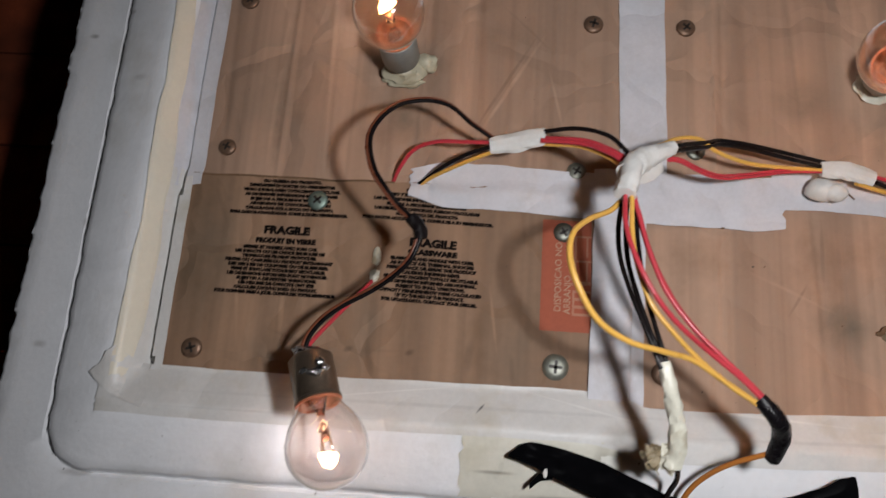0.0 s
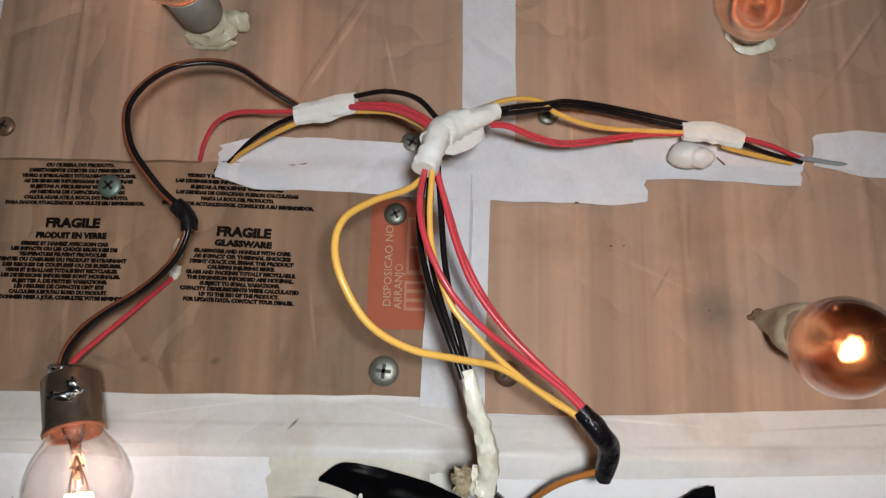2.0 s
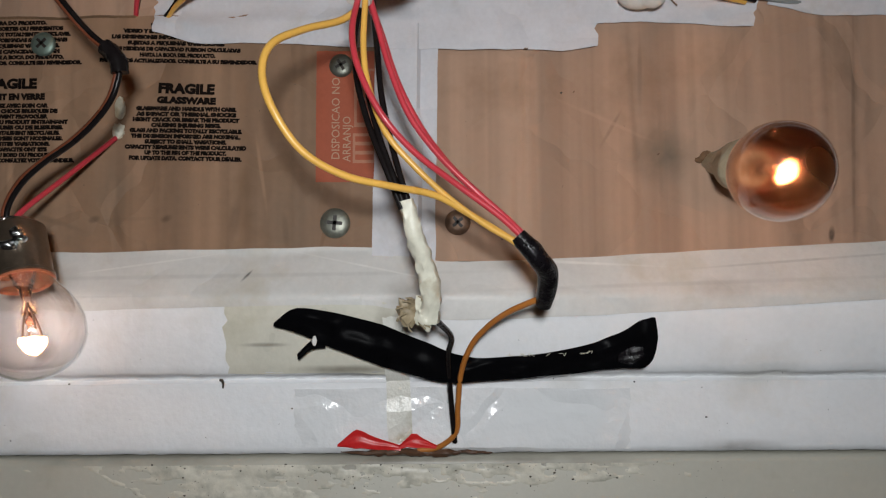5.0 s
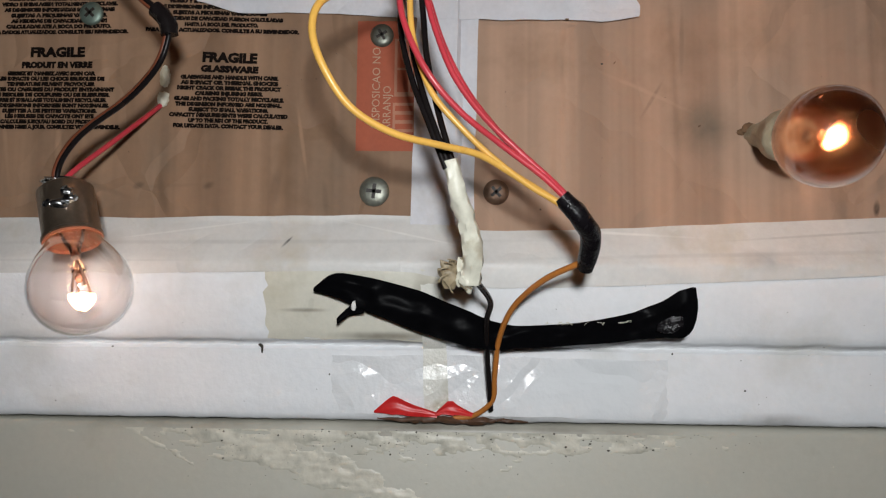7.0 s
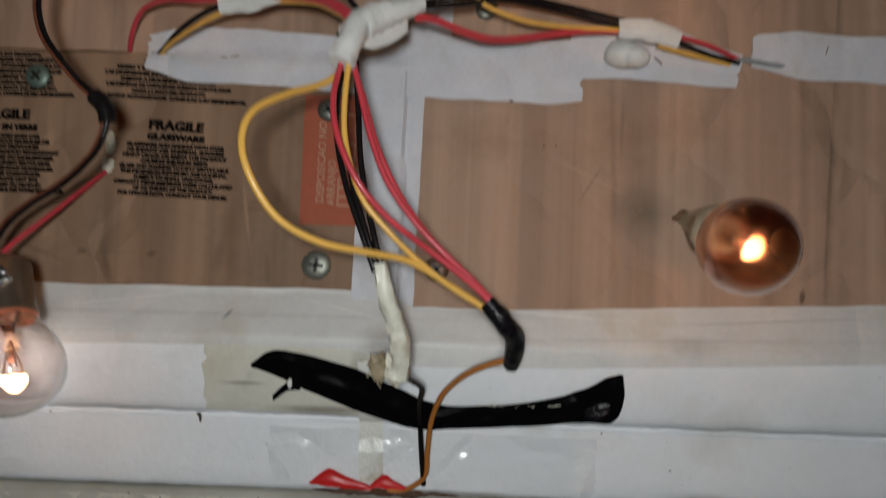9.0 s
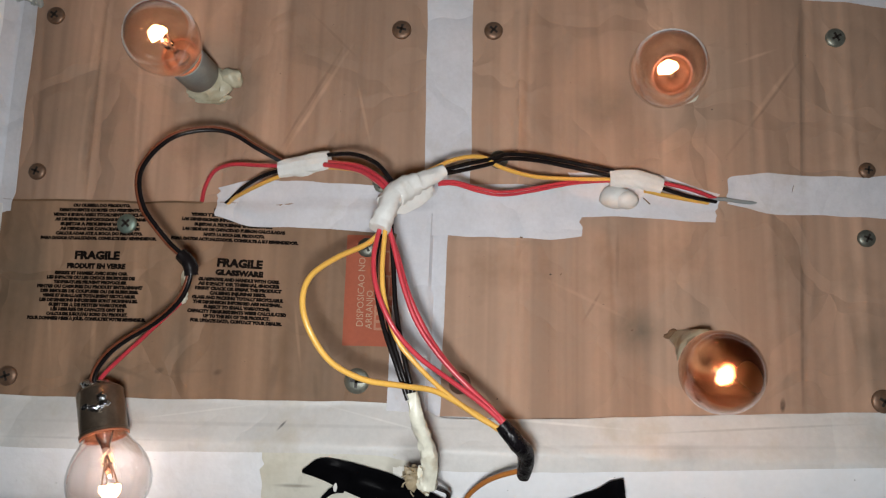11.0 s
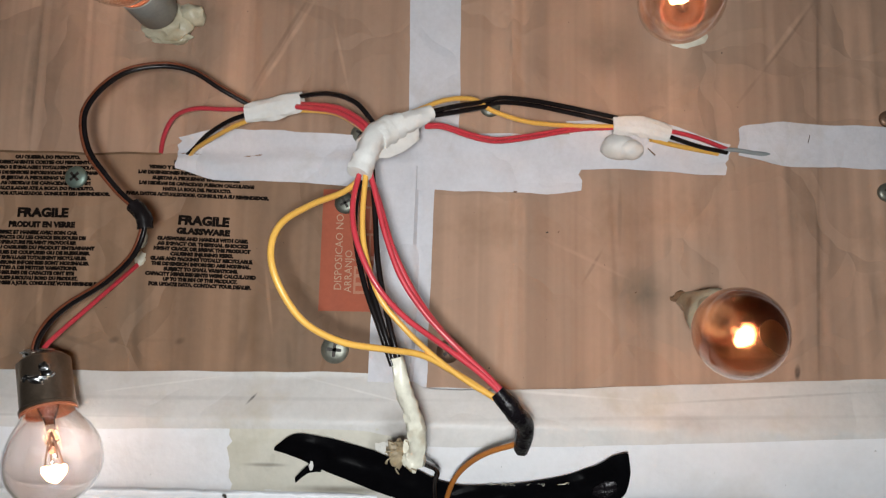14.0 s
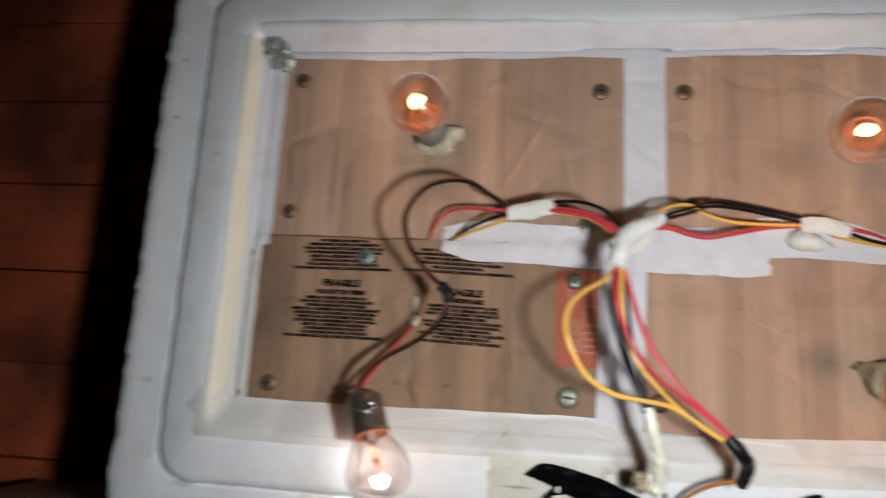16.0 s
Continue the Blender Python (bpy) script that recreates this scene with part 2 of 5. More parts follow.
# side-by-side light and dark lines paint the lit and shaded flanks of creases
CARD_WEAR_SHADE = (
    (161.1, 69.6, 3.4, 1.3, 85, 0.2, 1.6),
    (-118.8, 207.4, 14.6, 1.3, -94.1, 1.35, 0.9),
    (-119.8, 170.4, 31.4, 1.4, -90.6, 1.35, 0.9),
    (-116.7, 170.5, 31.4, 3.2, -90.7, 0.72, 0.8),
    (-137.0, 182.9, 44.2, 6, -84.5, 0.74, 0.7),
    (-42.4, 175.7, 18.1, 3, -88.6, 1.25, 0.6),
    (-74.2, 166.4, 18.0, 5, -85.8, 0.66, 0.7),
    (-24.4, 188.4, 32.9, 1.1, -118.9, 0.62, 0.9),
    (-21.7, 187.9, 32.9, 1.2, -119.0, 1.3, 0.8),
    (-15.8, 215.7, 21.4, 0.9, -44.4, 0.7, 0.7),
    (-2.4, 182.2, 16.9, 0.9, -76.4, 1.25, 0.7),
    (174.4, 214.6, 11.9, 1.0, -94.2, 0.65, 0.9),
    (163.8, 192.2, 21.2, 1.1, -126.1, 0.58, 1.0),
    (148.2, 171.6, 10.9, 1.0, -128.5, 0.7, 0.8),
    (162.2, 192.1, 21.1, 1.4, -125.9, 1.25, 0.7),
    (173.2, 169.8, 46.7, 1.0, -92.7, 0.6, 0.9),
    (170.1, 102.8, 41.9, 1.1, -92.6, 0.55, 1.0),
    (175.2, 138.4, 85.9, 4, -92.7, 0.76, 0.8),
    (114.9, 171.6, 15.7, 4.5, -92.3, 0.74, 0.7),
    (125.5, 172.0, 15.7, 3.5, -94.1, 0.78, 0.7),
    (156.7, 208.2, 11.5, 0.9, 19.9, 1.3, 0.7),
    (100.3, 124.1, 14.9, 1.1, -91.4, 0.6, 0.9),
    (90.3, 105.0, 9.7, 0.9, -120.7, 0.66, 0.8),
    (89.3, 107.4, 23.2, 1.0, -24.8, 1.18, 0.5),
    (135.7, 97.8, 19.5, 3, -91.5, 1.15, 0.5),
)
LABEL_WEAR = (
    (-125.0, 102.4, 31.1, 1.2, -82.8, 1.4, 0.8),
    (-105.6, 87.8, 11.8, 1.6, -87.9, 1.4, 0.8),
    (-90.6, 109.0, 21.6, 1.4, -84.9, 1.3, 0.6),
    (-135.1, 129.3, 12.0, 1.5, -65.8, 0.62, 0.6),
    (-32.6, 74.6, 12.5, 2.4, -98.3, 0.62, 0.75),
    (-70.4, 74.6, 14.7, 1.8, -73.0, 0.62, 0.6),
    (-78.2, 75.8, 2.6, 1.5, 20, 0.42, 1.0),
    (-54.6, 75.8, 2.6, 1.5, 20, 0.42, 1.0),
    (-66.4, 75.8, 15.8, 0.9, 2.5, 0.75, 0.5),
    (-16.0, 71.6, 7.7, 1.5, -83.6, 0.62, 0.68),
    (-72.6, 84.0, 10.5, 2, -91.7, 1.35, 0.7),
    (-39.2, 104.6, 24.0, 1.4, -86.6, 1.3, 0.6),
    (-95.5, 76.7, 21.8, 1.4, -18.5, 0.62, 0.52),
    (-23.9, 90.2, 15.8, 0.9, -81.4, 1.35, 0.6),
)
CARD = material("brown_cardboard", (0.405, 0.264, 0.184), 0.8, spread=0.055, scale=20, fine=400, bump=0.14, veins=0.16, folds=0.55, folds_scale=21, bands=0.115, streaks=0.085, wear_shade=CARD_WEAR_SHADE,
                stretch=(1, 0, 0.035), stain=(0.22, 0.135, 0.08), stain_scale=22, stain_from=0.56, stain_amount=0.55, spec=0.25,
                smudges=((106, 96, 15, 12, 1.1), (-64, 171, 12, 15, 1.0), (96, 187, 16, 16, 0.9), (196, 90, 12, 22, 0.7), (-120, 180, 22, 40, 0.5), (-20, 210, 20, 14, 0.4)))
CARD_LABEL = material("label_cardboard", (0.296, 0.180, 0.111), 0.7, spread=0.09, scale=20, fine=400, bump=0.12, veins=0.15, folds=0.6, folds_scale=24, bands=0.14, streaks=0.09, wear_shade=LABEL_WEAR,
                      stretch=(1, 0, 0.035), stain=(0.19, 0.115, 0.062), stain_scale=24, stain_from=0.54, stain_amount=0.6, spec=0.3,
                      smudges=((-138, 110, 22, 45, 0.8), (-100, 70, 40, 14, 0.7), (-15, 75, 14, 24, 0.6), (-72, 85, 10, 22, 0.6)))
CARD_EDGE = material("cut_cardboard_edge", (0.15, 0.085, 0.045), 0.9, spread=0.3)
TAPE = material("paper_tape", (0.60, 0.60, 0.63), 0.6, spread=0.09, scale=55, fine=600, bump=0.3,
                folds=0.3, stain=(0.42, 0.38, 0.33), stain_scale=34, stain_from=0.55, stain_amount=0.5)
TAPE_EDGE = material("yellowed_edge_tape", (0.64, 0.63, 0.605), 0.45, spread=0.09, scale=40, fine=500, bump=0.35,
                     folds=0.3, stain=(0.50, 0.45, 0.34), stain_scale=30, stain_from=0.54, stain_amount=0.6, folds_scale=17,
                     wear_shade=((-40, 57, 130, 1.0, 0.6, 0.75, 0.5), (120, 54, 100, 1.0, 1.6, 0.75, 0.5), (-100, 50.5, 60, 0.6, 0.4, 0.7, 0.5), (70, 61, 40, 0.7, -3, 1.3, 0.7), (-27, 57, 3, 0.6, 50, 0.15, 1.2), (150, 61, 50, 0.6, 4, 0.6, 0.6), (10, 60, 30, 0.5, -12, 1.3, 0.6), (-60, 61, 30, 0.5, 8, 1.3, 0.6)),
                     smudges=((26, 50, 14, 9, 0.9), (122, 52, 14, 5, 0.6), (-86, 56, 10, 8, 0.5), (60, 60, 18, 3, 0.4)))
TAPE_CREAM = material("cream_tape", (0.74, 0.69, 0.57), 0.45, spread=0.06, scale=40, fine=500, bump=0.2)
TAPE_PATCH = material("yellowed_packing_tape", (0.65, 0.63, 0.54), 0.3, spread=0.08, scale=60, fine=500, bump=0.3,
                      stain=(0.40, 0.37, 0.25), stain_scale=30, stain_from=0.55, stain_amount=0.5,
                      smudges=((-21, 35.5, 10, 1.0, 0.9), (4, 27.5, 22, 2.0, 1.1), (20, 20, 2.2, 16, 1.4), (17, 40, 5, 12, 1.0)))
TAPE_WRAP = material("white_wrap_tape", (0.66, 0.65, 0.62), 0.55, spread=0.08, scale=80, fine=600, bump=0.4,
                     stain=(0.5, 0.46, 0.38), stain_scale=60, stain_from=0.55, stain_amount=0.5)
BLACK_TAPE = material("black_electrical_tape", (0.0025, 0.0025, 0.003), 0.2, spread=0.3, scale=150, bump=0.02, spec=0.0025)
RED_TAPE = material("red_tape", (0.55, 0.02, 0.02), 0.35, spread=0.15)
RED_INK = material("red_print", (0.36, 0.09, 0.045), 0.75, spread=0.12, scale=90, fine=700, stretch=(1, 1, 0.1))
PALE_INK = material("pale_print", (0.46, 0.30, 0.2), 0.8)
FADED_INK = material("faded_print", (0.43, 0.2, 0.125), 0.8)
INK = material("dark_print", (0.008, 0.005, 0.004), 0.8, spread=0.5, scale=300, fine=1500, spec=0.08)
W_BLACK = material("black_wire_skin", (0.009, 0.007, 0.007), 0.26, spread=0.3, bump=0.05, spec=0.16)
W_RED = material("red_wire_skin", (0.51, 0.042, 0.058), 0.32, spread=0.12, bump=0.05, spec=0.5)
W_YELLOW = material("yellow_wire_skin", (0.72, 0.40, 0.08), 0.32, spread=0.1, bump=0.05, spec=0.5)
W_ORANGE = material("brown_orange_wire_skin", (0.42, 0.15, 0.03), 0.35, spread=0.2, bump=0.05)
W_GREY = material("grey_wire_skin", (0.25, 0.27, 0.27), 0.4, spread=0.15)
W_BROWN = material("dark_brown_wire_skin", (0.15, 0.045, 0.022), 0.3, spread=0.3, bump=0.05, spec=0.2)
SHRINK = material("black_sleeve", (0.006, 0.005, 0.006), 0.25, spread=0.4, scale=260, bump=0.7, spec=0.18)
GLUE = material("hot_glue", (0.66, 0.64, 0.53), 0.35, spread=0.15, scale=160, fine=700, bump=0.5,
                stain=(0.36, 0.27, 0.14), stain_scale=90, stain_from=0.52, stain_amount=0.7)
GLUE_SMOKY = material("smoky_glue", (0.40, 0.355, 0.25), 0.35, spread=0.2, scale=160, fine=700, bump=0.5,
                      stain=(0.22, 0.16, 0.085), stain_scale=80, stain_from=0.5, stain_amount=0.7)
GLUE_DIRTY = material("dirty_glue", (0.30, 0.24, 0.15), 0.5, spread=0.4, scale=260, bump=0.6)
STEEL = material("screw_steel", (0.20, 0.205, 0.17), 0.42, 0.65, spread=0.25, scale=260, bump=0.2, per_object=0.3)
DARK_STEEL = material("dark_screw_steel", (0.19, 0.115, 0.075), 0.45, 0.5, spread=0.35, scale=260, bump=0.2)
SLOT = material("screw_recess", (0.03, 0.024, 0.02), 0.5)
BRASS = material("dull_bulb_base", (0.27, 0.205, 0.15), 0.33, 0.85, spread=0.2, scale=150, bump=0.2)
SOLDER = material("solder", (0.55, 0.55, 0.55), 0.25, 1.0, spread=0.2, scale=300, bump=0.4)
CEMENT_DARK = material("dark_cement", (0.26, 0.10, 0.05), 0.45, spread=0.3, scale=200)
# terracotta puts the filament's orange light on the neck into the colour
NECK_GLOW = material("terracotta_neck_glow", (0.42, 0.14, 0.07), 0.4, spread=0.2, scale=200)
PALE_METAL = material("pale_grey_base", (0.31, 0.33, 0.31), 0.45, 0.3, spread=0.15, scale=120)
STEM = material("glass_stem", (0.42, 0.20, 0.13), 0.2, spread=0.1)
LEAD = material("lead_wire", (0.50, 0.36, 0.28), 0.4, 0.8)
BOX = material("beige_box_side", (0.50, 0.485, 0.42), 0.42, spread=0.06, scale=18, fine=380, bump=0.18,
               stain=(0.34, 0.31, 0.23), stain_scale=26, stain_from=0.60, stain_amount=0.5,
               smudges=((14, -3, 34, 5, 1.2), (60, -3, 60, 3, 0.8), (-60, -2, 60, 3, 0.6)))
PAINT = material("cream_paint_smear", (0.62, 0.59, 0.50), 0.4, spread=0.18, scale=160, fine=500, bump=0.5,
                 stain=(0.44, 0.425, 0.36), stain_scale=140, stain_from=0.52, stain_amount=1.0)
DIRT = material("dirt", (0.06, 0.05, 0.04), 0.9)
FOIL = material("crumpled_foil", (0.45, 0.47, 0.45), 0.35, 0.6, spread=0.3, scale=160, bump=0.5)
PLANK = material("dark_red_plank", (0.62, 0.13, 0.05), 0.75, spread=0.35, scale=8, fine=160, bump=0.3,
                 stretch=(0.25, 1, 2.5), stain=(0.05, 0.02, 0.012), stain_scale=5, stain_from=0.48, stain_amount=0.8, per_object=0.15)
ROOM = material("dark_room_plaster", (0.16, 0.15, 0.14), 0.9, spread=0.1, scale=3, fine=60)


def glow_material(name, colour, strength):
    m = bpy.data.materials.new(name)
    m.use_nodes = True
    b = m.node_tree.nodes["Principled BSDF"]
    b.inputs["Base Color"].default_value = (0.4, 0.3, 0.2, 1)
    b.inputs["Emission Color"].default_value = (*colour, 1)
    b.inputs["Emission Strength"].default_value = strength
    return m


FILAMENT = glow_material("glowing_filament", (1.0, 0.5, 0.22), 72)
FILAMENT_DIM = glow_material("dimmer_filament", (1.0, 0.5, 0.24), 26)


def glass_material(name, colour, patch, rough, patch_rough, patch_from, soot_above=None):
    """Bulb glass: refracting, tinted by a deposit that lies in patches and blurs what is behind it; soot gathers above a height (mm)."""
    m = bpy.data.materials.new(name)
    m.use_nodes = True
    nt = m.node_tree
    b = nt.nodes["Principled BSDF"]
    b.inputs["Transmission Weight"].default_value = 1.0
    b.inputs["IOR"].default_value = 1.46
    b.inputs["Specular IOR Level"].default_value = 0.75
    b.inputs["Coat Weight"].default_value = 1.0
    b.inputs["Coat Roughness"].default_value = 0.03
    tc = nt.nodes.new("ShaderNodeTexCoord")
    n = nt.nodes.new("ShaderNodeTexNoise")
    n.inputs["Scale"].default_value = 55
    n.inputs["Detail"].default_value = 3
    nt.links.new(tc.outputs["Object"], n.inputs["Vector"])
    if soot_above is not None:
        n.inputs["Scale"].default_value, n.inputs["Detail"].default_value = 40, 0.5
    ramp = nt.nodes.new("ShaderNodeValToRGB")
    e = ramp.color_ramp.elements
    e[0].position, e[0].color = patch_from, (*colour, 1)
    e[1].position, e[1].color = patch_from + 0.34, (*patch, 1)
    ramp.color_ramp.interpolation = 'EASE'
    deposit = n.outputs[0]
    if soot_above is not None:
        split = nt.nodes.new("ShaderNodeSeparateXYZ")
        nt.links.new(tc.outputs["Object"], split.inputs[0])
        rise = nt.nodes.new("ShaderNodeMapRange")
        rise.inputs["From Min"].default_value, rise.inputs["From Max"].default_value = (soot_above - 14) * 0.001, (soot_above + 14) * 0.001
        rise.inputs["To Min"].default_value, rise.inputs["To Max"].default_value = -0.2, 0.26
        nt.links.new(split.outputs["Z"], rise.inputs["Value"])
        both = nt.nodes.new("ShaderNodeMath")
        nt.links.new(deposit, both.inputs[0])
        nt.links.new(rise.outputs[0], both.inputs[1])
        deposit = both.outputs[0]
    nt.links.new(deposit, ramp.inputs[0])
    nt.links.new(ramp.outputs[0], b.inputs["Base Color"])
    rr = nt.nodes.new("ShaderNodeMapRange")
    rr.inputs["From Min"].default_value, rr.inputs["From Max"].default_value = patch_from, patch_from + 0.34
    rr.interpolation_type = "SMOOTHSTEP"
    rr.inputs["To Min"].default_value, rr.inputs["To Max"].default_value = rough, patch_rough
    nt.links.new(n.outputs[0], rr.inputs["Value"])
    nt.links.new(rr.outputs[0], b.inputs["Roughness"])
    return m


GLASS = glass_material("clear_bulb_glass", (0.985, 0.93, 0.905), (0.96, 0.87, 0.83), 0.03, 0.10, 0.4)
GLASS_PINK = glass_material("warm_bulb_glass", (0.985, 0.88, 0.80), (0.94, 0.79, 0.68), 0.04, 0.12, 0.35)
GLASS_SOOT = glass_material("sooty_bulb_glass", (0.74, 0.47, 0.34), (0.20, 0.085, 0.05), 0.16, 0.30, 0.36, soot_above=82)
STEM_GLASS = glass_material("stem_glass", (0.95, 0.86, 0.80), (0.9, 0.78, 0.7), 0.05, 0.2, 0.5)


# ---- mesh helpers ----
def part(name, bm, mat, parent=None, label="", smooth=True):
    me = bpy.data.meshes.new(name)
    bmesh.ops.recalc_face_normals(bm, faces=bm.faces[:])
    bm.to_mesh(me)
    bm.free()
    for f in me.polygons:
        f.use_smooth = smooth
    if smooth:
        me.set_sharp_from_angle(angle=radians(48))
    me.materials.append(mat)
    ob = new(name, me)
    if parent:
        ob.parent = parent
    if label:
        tagged(ob, label)
    return ob


def thing(name, label, category, at=(0, 0, 0), group="", kind=""):
    ob = new(name)
    ob.empty_display_size = 0.01
    ob.location = vec(at)
    return tagged(ob, label, category, group, kind)


def spline(points, step=1.5):
    """Smooth line through the points (mm), evenly cut."""
    p = [Vector(q) for q in points]
    p = [p[0] * 2 - p[1]] + p + [p[-1] * 2 - p[-2]]
    out = []
    for i in range(1, len(p) - 2):
        n = max(2, int((p[i + 1] - p[i]).length / step))
        for k in range(n):
            t = k / n
            a, b, c, d = p[i - 1:i + 3]
            out.append(0.5 * ((2 * b) + (c - a) * t + (2 * a - 5 * b + 4 * c - d) * t * t + (3 * b - a - 3 * c + d) * t ** 3))
    out.append(p[-2])
    return out


def tube(points, radius, sides=10, step=1.5, rough=0.0, flat=1.0):
    """A swept round bar through points in mm; radius a number or a function of 0..1."""
    line = spline(points, step)
    bm = bmesh.new()
    rings = []
    side = None
    for i, q in enumerate(line):
        d = (line[min(i + 1, len(line) - 1)] - line[max(i - 1, 0)]).normalized()
        if side is None:
            side = d.cross(Vector((0, 1, 0.01))).normalized()
        side = (side - d * side.dot(d)).normalized()
        up = d.cross(side)
        u = i / (len(line) - 1)
        r = radius(u) if callable(radius) else radius
        ring = []
        for k in range(sides):
            a = 2 * math.pi * k / sides
            rr = r * (1 + (rough * noise.noise(Vector((q.x * .4 + k, q.z * .4, k * 1.7))) if rough else 0))
            ring.append(bm.verts.new((q + side * math.cos(a) * rr + up * math.sin(a) * rr * flat) * MM))
        rings.append(ring)
    for a, b in zip(rings, rings[1:]):
        for k in range(sides):
            bm.faces.new((a[k], a[(k + 1) % sides], b[(k + 1) % sides], b[k]))
    bm.faces.new(rings[0][::-1])
    bm.faces.new(rings[-1])
    return bm


def lathe(profile, base, axis, sides=40, closed=True):
    """Turns (radius, height) in mm round the axis from base."""
    bm = bmesh.new()
    z = Vector(axis).normalized()
    x = z.cross(Vector((0.3, 0.2, 1))).normalized()
    y = z.cross(x)
    rings = []
    for r, h in profile:
        c = Vector(base) + z * h
        rings.append([bm.verts.new((c + (x * math.cos(2 * math.pi * k / sides) + y * math.sin(2 * math.pi * k / sides)) * r) * MM)
                      for k in range(sides)])
    for a, b in zip(rings, rings[1:]):
        for k in range(sides):
            bm.faces.new((a[k], a[(k + 1) % sides], b[(k + 1) % sides], b[k]))
    if closed:
        bm.faces.new(rings[0][::-1])
        bm.faces.new(rings[-1])
    return bm


def blob(centre, size, seed, rough=0.35, sub=3):
    bm = bmesh.new()
    bmesh.ops.create_icosphere(bm, subdivisions=sub, radius=1)
    for v in bm.verts:
        n = noise.noise(v.co * 1.6 + Vector((seed, seed * 2, 0))) + 0.5 * noise.noise(v.co * 4 + Vector((seed, 0, 0)))
        v.co *= 1 + rough * n
        v.co = Vector((centre[0] + v.co.x * size[0], centre[1] + v.co.y * size[1], centre[2] + v.co.z * size[2])) * MM
    return bm


def box_bm(x0, x1, y0, y1, z0, z1, bevel=1.0, segments=2):
    bm = bmesh.new()
    bmesh.ops.create_cube(bm, size=1)
    for v in bm.verts:
        v.co = Vector(((x0 + x1) / 2 + v.co.x * (x1 - x0), (y0 + y1) / 2 + v.co.y * (y1 - y0), (z0 + z1) / 2 + v.co.z * (z1 - z0))) * MM
    if bevel:
        bmesh.ops.bevel(bm, geom=bm.edges[:], offset=bevel * MM, segments=segments, affect="EDGES", profile=0.5)
    return bm


# ---- relief shared by cardboard, tape and print (mm) ----
CREASES = [(rng.uniform(-150, 222), rng.uniform(-0.05, 0.05), rng.uniform(0.2, 0.75) * rng.choice((-1, 1)), rng.uniform(0.9, 2.6)) for _ in range(38)]
FOLDS = [(rng.uniform(-140, 210), rng.uniform(70, 230), rng.uniform(0, 3.1), rng.uniform(8, 30), rng.uniform(0.15, 0.45)) for _ in range(26)]


def card_y(x, z):
    """Front of the cardboard: vertical flute creases and slow buckling."""
    y = 0.0
    for x0, lean, amp, w in CREASES:
        d = (x - x0 - lean * (z - 150)) / w
        if abs(d) < 3:
            y += amp * math.exp(-d * d)
    for x0, z0, turn, reach, amp in FOLDS:
        a, b = x - x0, z - z0
        along, off = a * math.cos(turn) + b * math.sin(turn), (b * math.cos(turn) - a * math.sin(turn)) / 0.8
        if abs(off) < 3 and abs(along) < reach:
            y -= amp * math.exp(-off * off) * (1 - (along / reach) ** 2)
    y *= max(0.0, min(1.0, min(z - 64, 236 - z, x + 150, 220 - x) / 9))
    if x < 27 and z < 143:
        y *= 0.3
    y += 0.9 * noise.noise(Vector((x * 0.018, z * 0.012, 3.1))) + 0.05 * math.sin(x * 2 * math.pi / 6.5)
    return y


def panel(x0, x1, z0, z1, front, thick, nx, nz, edge=0.6, seed=0.0):
    """A cardboard sheet with creased front, thickness and slightly uneven cut edges."""
    bm = bmesh.new()
    g = []
    for j in range(nz + 1):
        row = []
        for i in range(nx + 1):
            u, v = i / nx, j / nz
            x, z = x0 + (x1 - x0) * u, z0 + (z1 - z0) * v
            if i in (0, nx):
                x += edge * noise.noise(Vector((z * 0.08, seed, 1)))
            if j in (0, nz):
                z += edge * noise.noise(Vector((x * 0.06, seed, 9))) * 1.6
            row.append((x, z))
        g.append(row)
    f = [[bm.verts.new((x * MM, (front + card_y(x, z)) * MM, z * MM)) for x, z in row] for row in g]
    b = [[bm.verts.new((x * MM, (front + card_y(x, z) + thick) * MM, z * MM)) for x, z in row] for row in g]
    for j in range(nz):
        for i in range(nx):
            bm.faces.new((f[j][i], f[j][i + 1], f[j + 1][i + 1], f[j + 1][i]))
            bm.faces.new((b[j][i], b[j + 1][i], b[j + 1][i + 1], b[j][i + 1]))
    for i in range(nx):
        bm.faces.new((f[0][i], b[0][i], b[0][i + 1], f[0][i + 1]))
        bm.faces.new((f[nz][i], f[nz][i + 1], b[nz][i + 1], b[nz][i]))
    for j in range(nz):
        bm.faces.new((f[j][0], f[j + 1][0], b[j + 1][0], b[j][0]))
        bm.faces.new((f[j][nx], b[j][nx], b[j + 1][nx], f[j + 1][nx]))
    return bm


# ---- foam lid ----
LID = (-214.0, 284.0, 0.0, 300.0)
PROFILE = [(0, 24), (0, 3), (0.6, 1.2), (2.5, 0.2), (8, 0), (16, 0), (22.9, -0.6), (24.0, 0.9), (24.9, 0.2), (25.6, -2.2),
           (26.6, -3.6), (29, -4.6), (36, -6.6), (44, -8.6), (50.0, -9.4), (52.0, -8.6), (53.2, -7), (57.5, -1.0), (58.5, 1.5), (62, 3.0), (90, 3.2)]


def lid_y(inset):
    for (a, ya), (b, yb) in zip(PROFILE[1:], PROFILE[2:]):
        if inset <= b:
            return ya + (yb - ya) * (inset - a) / max(1e-6, b - a)
    return PROFILE[-1][1]


